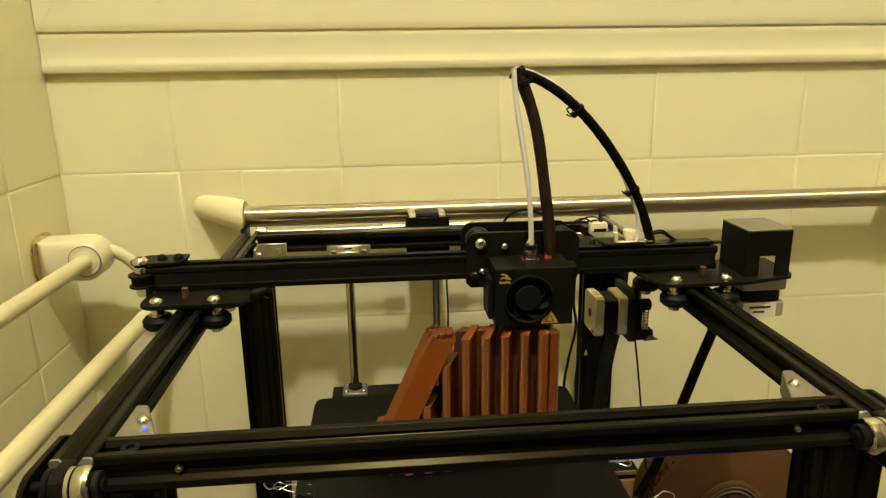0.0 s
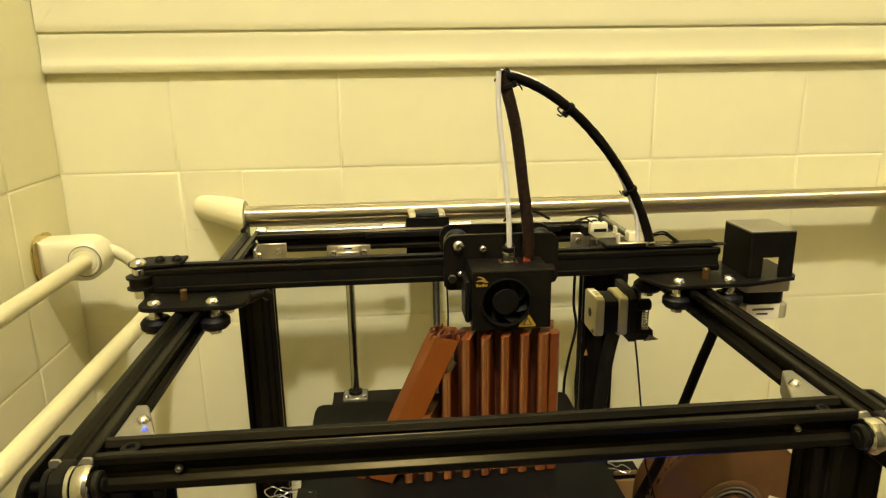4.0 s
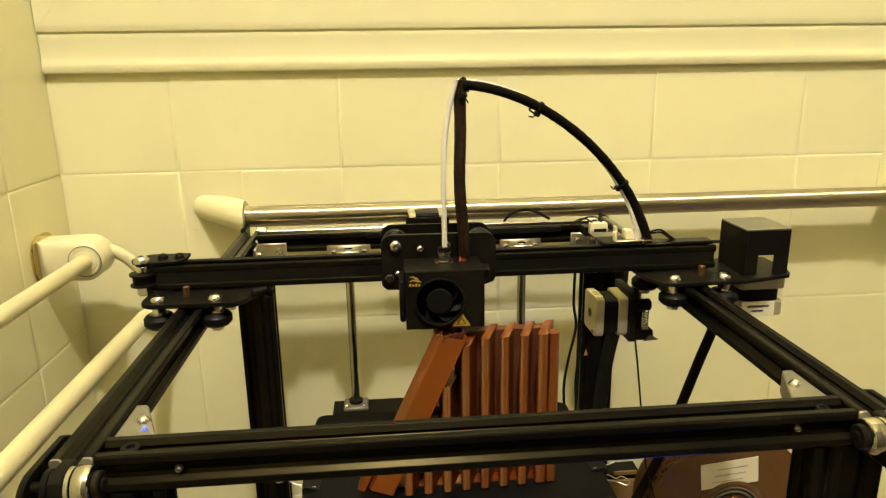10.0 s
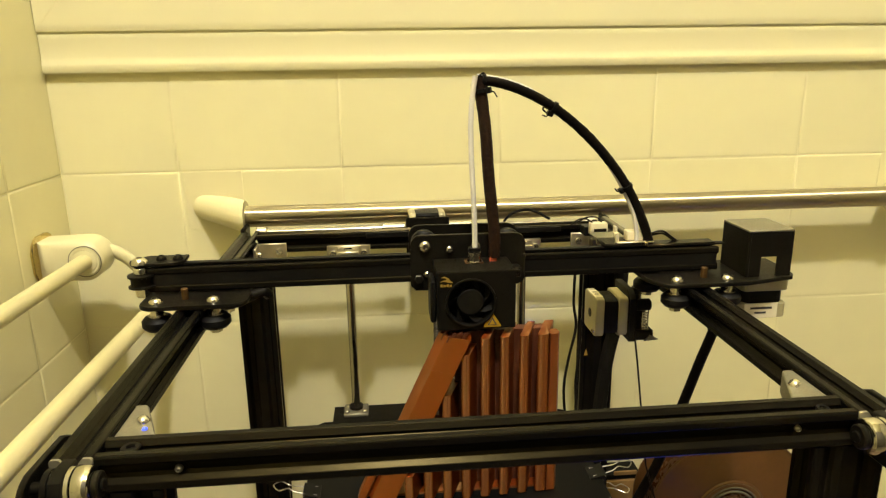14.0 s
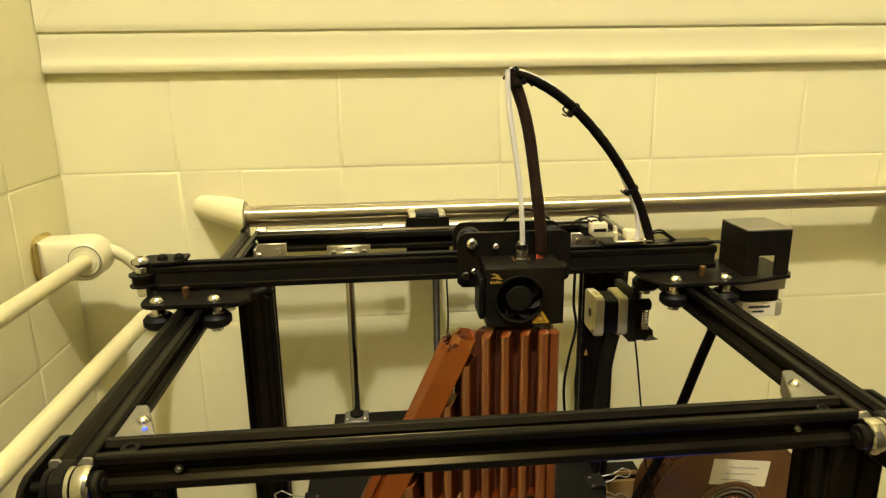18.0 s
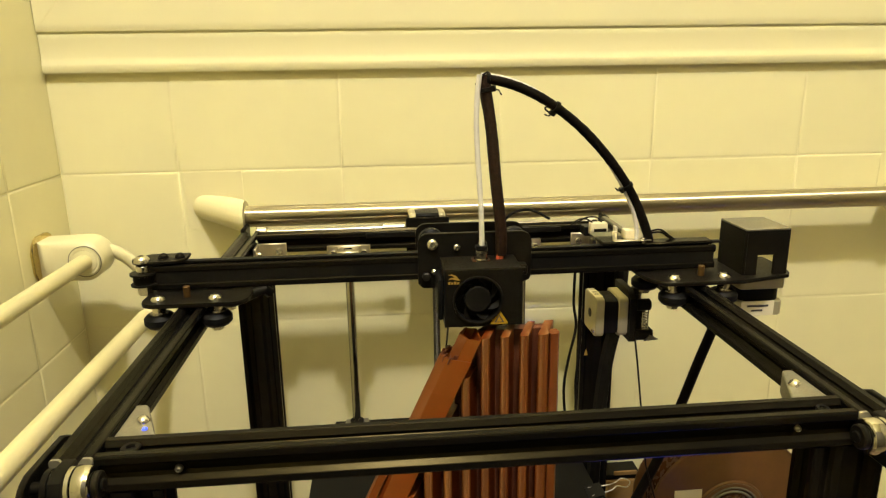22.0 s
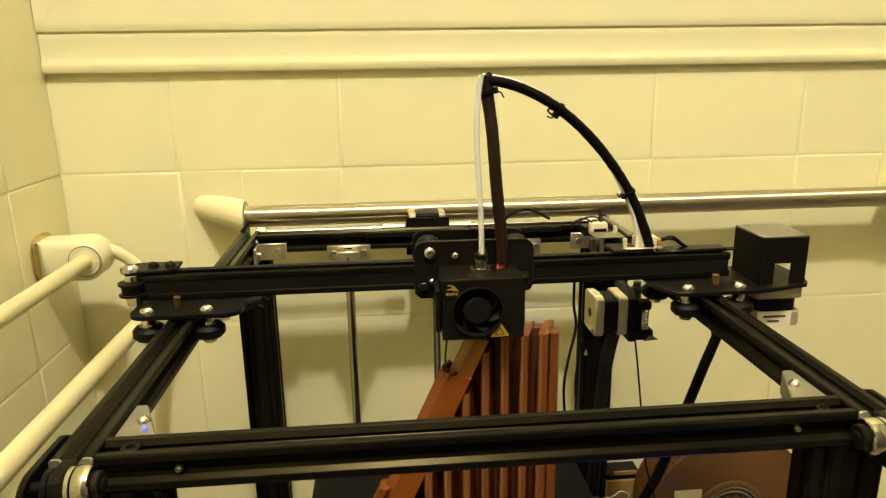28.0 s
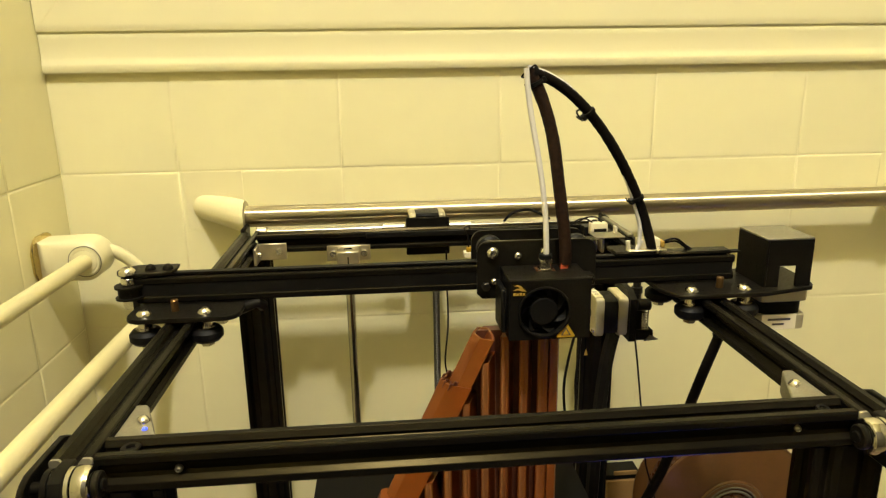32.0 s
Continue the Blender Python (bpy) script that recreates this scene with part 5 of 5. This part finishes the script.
# ---- what moves ----
# The head's way: seconds, x of its upper left screw, y of the gantry's screws.
HEAD = [
    (0.0, 58.4, 230.3), (0.1, -25.7, 225.3), (0.2, -9.3, 203.0), (0.3, -18.9, 233.9), (0.4, -24.7, 205.2), (0.5, 1.0, 215.3),
    (0.6, 5.5, 236.3), (0.7, 70.2, 217.2), (0.8, 68.5, 225.1), (0.9, -8.8, 240.4), (1.0, -25.7, 227.6), (1.1, -25.7, 225.3),
    (1.2, -25.7, 229.1), (1.3, 31.6, 232.5), (1.4, 2.7, 208.4), (1.5, 60.8, 207.6), (1.6, 61.7, 203.6), (1.7, -17.7, 200.7),
    (1.8, -23.7, 201.6), (1.9, -11.2, 221.4), (2.0, -21.4, 203.9), (2.1, 32.2, 218.9), (2.2, 18.0, 217.2), (2.3, -14.5, 231.4),
    (2.4, 77.2, 205.0), (2.5, -24.7, 228.0), (2.6, -6.1, 199.1), (2.7, -7.0, 217.1), (2.8, -17.4, 229.9), (2.9, 23.3, 222.1),
    (3.0, -4.6, 203.7), (3.1, 64.3, 205.0), (3.2, 73.7, 232.3), (3.3, -21.9, 203.1), (3.4, -24.7, 208.7), (3.5, -5.9, 223.6),
    (3.6, -5.4, 239.9), (3.7, -7.7, 226.5), (3.8, -7.8, 205.5), (3.9, 34.1, 213.0), (4.0, 39.8, 225.4), (4.1, -4.6, 216.7),
    (4.2, -5.8, 226.3), (4.3, -4.9, 240.6), (4.4, -17.4, 231.8), (4.5, -2.0, 221.9), (4.6, 11.9, 235.4), (4.7, 43.8, 213.5),
    (4.8, 44.7, 215.9), (4.9, -9.1, 228.7), (5.0, -7.4, 238.2), (5.1, 3.5, 226.8), (5.2, -2.5, 237.5), (5.3, 69.7, 219.3),
    (5.4, 69.4, 215.4), (5.5, 19.9, 220.3), (5.6, 70.5, 219.0), (5.7, -3.7, 202.2), (5.8, -5.4, 239.9), (5.9, -7.7, 226.5),
    (6.0, -7.8, 205.5), (6.1, 34.1, 213.0), (6.2, 39.8, 225.4), (6.3, -4.6, 216.7), (6.4, -5.8, 226.3), (6.5, -4.9, 240.6),
    (6.6, -17.4, 231.8), (6.7, -2.0, 221.9), (6.8, 11.9, 235.4), (6.9, 43.8, 213.5), (7.0, 44.7, 215.9), (7.1, -9.1, 228.7),
    (7.2, -7.4, 238.2), (7.3, 3.5, 226.8), (7.4, -2.5, 237.5), (7.5, 69.7, 219.3), (7.6, 69.4, 215.4), (7.7, -6.7, 195.7),
    (7.8, -18.6, 200.9), (7.9, -6.5, 200.9), (8.0, -3.2, 203.7), (8.1, 32.1, 217.0), (8.2, 6.0, 199.1), (8.3, -3.7, 216.6),
    (8.4, -7.5, 234.2), (8.5, -3.6, 231.0), (8.6, -0.9, 212.5), (8.7, 6.0, 236.2), (8.8, 6.5, 236.2), (8.9, 73.9, 230.3),
    (9.0, 65.2, 230.1), (9.1, -14.4, 205.5), (9.2, -17.7, 204.2), (9.3, -0.6, 221.7), (9.4, 1.3, 198.1), (9.5, 5.8, 212.0),
    (9.6, 17.3, 234.6), (9.7, 76.0, 203.3), (9.8, 69.5, 219.2), (9.9, 0.3, 208.7), (10.0, -10.5, 232.9), (10.1, -20.0, 204.5),
    (10.2, 0.0, 201.7), (10.3, 28.7, 223.2), (10.4, 3.9, 204.7), (10.5, 66.9, 205.8), (10.6, 68.3, 206.3), (10.7, -8.5, 197.7),
    (10.8, -5.5, 235.9), (10.9, -2.2, 216.4), (11.0, -2.2, 215.7), (11.1, 1.9, 201.4), (11.2, 13.4, 235.1), (11.3, 67.0, 215.7),
    (11.4, 47.3, 218.6), (11.5, -18.4, 226.1), (11.6, -6.0, 202.6), (11.7, -15.8, 203.9), (11.8, 1.1, 215.9), (11.9, 5.2, 211.7),
    (12.0, 2.8, 232.6), (12.1, 69.6, 202.4), (12.2, 71.3, 204.0), (12.3, -13.0, 229.2), (12.4, -19.5, 202.7), (12.5, 1.9, 203.2),
    (12.6, -10.7, 199.8), (12.7, 76.5, 203.3), (12.8, 63.5, 203.3), (12.9, -7.6, 232.3), (13.0, -2.0, 208.0), (13.1, 14.1, 208.6),
    (13.2, 23.6, 203.6), (13.3, -3.0, 235.6), (13.4, 3.0, 236.7), (13.5, 27.6, 220.1), (13.6, 34.5, 198.6), (13.7, -4.6, 202.4),
    (13.8, 2.2, 229.0), (13.9, 4.4, 213.6), (14.0, 13.0, 228.4), (14.1, 65.8, 208.4), (14.2, 55.2, 233.0), (14.3, -18.4, 230.0),
    (14.4, 60.9, 201.9), (14.5, 2.1, 240.8), (14.6, 4.2, 206.8), (14.7, 0.9, 223.1), (14.8, 35.9, 208.8), (14.9, 43.0, 215.2),
    (15.0, 1.4, 213.7), (15.1, 1.2, 209.7), (15.2, 49.7, 221.8), (15.3, 56.8, 230.5), (15.4, 4.1, 238.2), (15.5, 6.2, 197.1),
    (15.6, 49.5, 231.5), (15.7, 49.0, 227.7), (15.8, 7.0, 195.2), (15.9, 6.7, 205.8), (16.0, 31.2, 209.5), (16.1, 11.4, 197.7),
    (16.2, 7.1, 196.9), (16.3, 1.8, 223.0), (16.4, 8.8, 209.0), (16.5, 66.2, 229.5), (16.6, 5.9, 215.2), (16.7, 2.5, 213.9),
    (16.8, 65.2, 229.6), (16.9, 51.4, 216.1), (17.0, 6.2, 206.8), (17.1, 2.9, 223.1), (17.2, 37.9, 208.8), (17.3, 45.0, 215.2),
    (17.4, 3.4, 213.7), (17.5, 3.2, 209.7), (17.6, 51.7, 221.8), (17.7, 58.8, 230.5), (17.8, 6.1, 238.2), (17.9, 8.2, 197.1),
    (18.0, 51.5, 231.5), (18.1, 51.0, 227.7), (18.2, 9.0, 195.2), (18.3, 8.7, 205.8), (18.4, 33.2, 209.5), (18.5, 13.4, 197.7),
    (18.6, 9.1, 196.9), (18.7, 3.8, 223.0), (18.8, 10.8, 209.0), (18.9, 22.0, 224.2), (19.0, 8.7, 231.6), (19.1, 7.2, 195.5),
    (19.2, 10.3, 209.1), (19.3, 24.7, 233.5), (19.4, 8.9, 209.3), (19.5, 8.1, 202.2), (19.6, 18.3, 234.4), (19.7, 10.9, 235.5),
    (19.8, 39.1, 197.9), (19.9, 73.5, 205.5), (20.0, 10.0, 203.6), (20.1, 8.8, 241.8), (20.2, 65.8, 223.6), (20.3, 49.5, 212.6),
    (20.4, 6.3, 232.2), (20.5, 11.7, 223.6), (20.6, 28.5, 215.7), (20.7, 46.6, 232.3), (20.8, 10.7, 231.6), (20.9, 8.5, 211.2),
    (21.0, 7.8, 223.7), (21.1, 8.1, 230.0), (21.2, 44.6, 200.6), (21.3, 66.2, 229.4), (21.4, 12.3, 210.6), (21.5, 8.0, 213.0),
    (21.6, 43.7, 221.0), (21.7, 13.8, 198.0), (21.8, 8.0, 202.3), (21.9, 10.8, 225.8), (22.0, 19.3, 233.7), (22.1, 12.6, 193.0),
    (22.2, 76.5, 203.3), (22.3, 69.7, 211.6), (22.4, 9.6, 222.1), (22.5, 13.1, 207.9), (22.6, 44.9, 222.8), (22.7, 20.4, 198.8),
    (22.8, 14.0, 237.0), (22.9, 12.9, 219.8), (23.0, 18.3, 233.8), (23.1, 17.5, 209.9), (23.2, 67.7, 202.7), (23.3, 45.3, 202.3),
    (23.4, 10.8, 225.8), (23.5, 15.8, 207.3), (23.6, 32.4, 220.7), (23.7, 16.1, 210.1), (23.8, 33.8, 196.9), (23.9, 68.2, 202.6),
    (24.0, 15.0, 230.8), (24.1, 16.1, 238.7), (24.2, 33.2, 218.7), (24.3, 27.3, 235.1), (24.4, 75.5, 203.4), (24.5, 69.7, 211.5),
    (24.6, 11.9, 219.9), (24.7, 12.5, 214.3), (24.8, 39.2, 233.4), (24.9, 25.4, 235.4), (25.0, 76.8, 205.4), (25.1, 70.2, 217.2),
    (25.2, 16.9, 228.7), (25.3, 13.0, 221.7), (25.4, 20.9, 198.7), (25.5, 31.3, 223.8), (25.6, 13.8, 225.8), (25.7, 18.8, 207.3),
    (25.8, 35.4, 220.7), (25.9, 19.1, 210.1), (26.0, 36.8, 196.9), (26.1, 71.2, 202.6), (26.2, 18.0, 230.8), (26.3, 19.1, 238.7),
    (26.4, 36.2, 218.7), (26.5, 30.3, 235.1), (26.6, 76.5, 203.4), (26.7, 72.7, 211.5), (26.8, 14.9, 219.9), (26.9, 15.5, 214.3),
    (27.0, 42.2, 233.4), (27.1, 28.4, 235.4), (27.2, 76.5, 205.4), (27.3, 73.2, 217.2), (27.4, 19.9, 228.7), (27.5, 16.9, 221.1),
    (27.6, 73.5, 228.4), (27.7, 53.4, 231.3), (27.8, 18.2, 213.4), (27.9, 74.4, 199.9), (28.0, 15.5, 208.4), (28.1, 16.2, 232.8),
    (28.2, 18.2, 219.0), (28.3, 17.7, 194.0), (28.4, 52.4, 223.6), (28.5, 26.5, 219.7), (28.6, 74.7, 201.7), (28.7, 59.1, 218.8),
    (28.8, 22.6, 226.0), (28.9, 19.1, 218.9), (29.0, 22.4, 211.0), (29.1, 18.0, 230.5), (29.2, 24.2, 233.6), (29.3, 22.5, 212.8),
    (29.4, 33.7, 200.4), (29.5, 40.2, 233.2), (29.6, 64.6, 201.3), (29.7, 64.2, 229.7), (29.8, 20.4, 236.1), (29.9, 22.9, 200.2),
    (30.0, 19.9, 222.6), (30.1, 24.1, 193.1), (30.2, 25.7, 233.3), (30.3, 20.7, 220.5), (30.4, 55.5, 221.2), (30.5, 43.9, 222.9),
    (30.6, 40.2, 203.1), (30.7, 47.9, 200.2), (30.8, 19.8, 228.3), (30.9, 24.3, 210.7), (31.0, 24.9, 207.0), (31.1, 21.7, 214.8),
    (31.2, 25.4, 201.6), (31.3, 25.1, 225.1), (31.4, 30.9, 231.5), (31.5, 25.4, 232.3), (31.6, 28.6, 206.4), (31.7, 27.2, 200.0),
    (31.8, 67.4, 224.8), (31.9, 28.2, 206.5), (32.0, 63.6, 201.4),
]

# Height of the bed: seconds and millimetres sunk since the start.
SINK = [(0.0, 0.0), (1.0, 1.1), (2.0, 3.0), (3.0, 5.0), (6.0, 10.6), (7.0, 12.6), (8.0, 14.2), (9.0, 16.2), (10.0, 18.4), (11.0, 20.0), (12.0, 22.0), (13.0, 24.2),
        (14.0, 26.0), (17.0, 33.2), (18.0, 35.4), (19.0, 38.0), (20.0, 40.6), (21.0, 43.0), (24.0, 49.8), (28.0, 58.6), (32.0, 67.4)]
# Turn of the spool: seconds and degrees (the label stands upright at 0).
SPIN = [(0.0, 150), (0.5, 380), (1.0, 540), (1.5, 640), (2.0, 722), (2.5, 900), (3.0, 980), (3.5, 1075), (5.5, 1535), (6.0, 1640), (6.3, 1715), (6.5, 1767), (6.7, 1800), (6.8, 1826), (7.0, 1876), (7.1, 1896), (8.0, 2075),
        (9.0, 2340), (10.0, 2514), (11.0, 2700), (12.0, 2962), (13.0, 3166), (14.0, 3420), (16.5, 3947), (17.0, 4072), (18.0, 4327), (19.0, 4583), (20.0, 4840), (21.0, 5080),
        (22.0, 5310), (23.0, 5580), (24.0, 5802), (25.0, 6030), (25.5, 6150), (27.5, 6630), (28.0, 6750), (29.0, 7040), (30.0, 7251), (31.0, 7501), (32.0, 7720)]


def between(rows, t):
    for (a, p), (b, q) in zip(rows, rows[1:]):
        if t <= b:
            return p + (q - p) * (t - a) / (b - a)
    return rows[-1][1]


def sunk(t):
    return between(SINK, t)


def turned(p, way):
    return Matrix.Translation(p / 1000) @ way.to_track_quat("Z", "Y").to_matrix().to_4x4()


def motions():
    walk(gantry, [(t, Matrix.Translation(W(32, y, 7))) for t, x, y in HEAD])
    walk(head, [(t, Matrix.Translation(W(x, y, 37))) for t, x, y in HEAD])
    walk(motor_cable, [(t, pose(0.304 + 0.0001 * (y - 215), 0.300 + 0.0006 * (y - 222), (FLOOR - 150) / 1000, 0, 0, 0)) for t, x, y in HEAD])
    lines = [(t, loop_lines(x, y)) for t, x, y in HEAD]
    o = ORIGIN[harness.name]
    for segs, k in ((ARCH, 0), (DROP, 1), (TUBE, 2), (TUBE2, 3)):
        places = [(t, even(fn[k], len(segs))) for t, fn in lines]
        for i, seg in enumerate(segs):
            walk(seg, [(t, turned(pl[i][0] - o, pl[i][1])) for t, pl in places])
    walk(bed, [(t, Matrix.Translation(W(33, 200, BED0 - s))) for t, s in SINK])
    walk(model, [(t, Matrix.Translation(W(40, 198, BED0 - s))) for t, s in SINK])
    for c in CLIPS:
        p = c.location.copy()
        walk(c, [(t, Matrix.Translation(p - Vector((0, 0, s / 1000)))) for t, s in SINK])
    fine = [i * 0.5 for i in range(65)]
    for ob, stop, leaning in GROWING:
        rows = []
        for t in fine:
            up = min(sunk(t), stop - H0)
            rows.append((t, Matrix.Translation(Vector((SLOPE * up if leaning else 0, 0, up)) / 1000)))
        walk(ob, rows)
    walk(spool, [(t, Matrix.Translation(W(*SP)) @ Matrix.Rotation(radians(between(SPIN, t)), 4, "Y")) for t in [i * 0.1 for i in range(321)]])


motions()
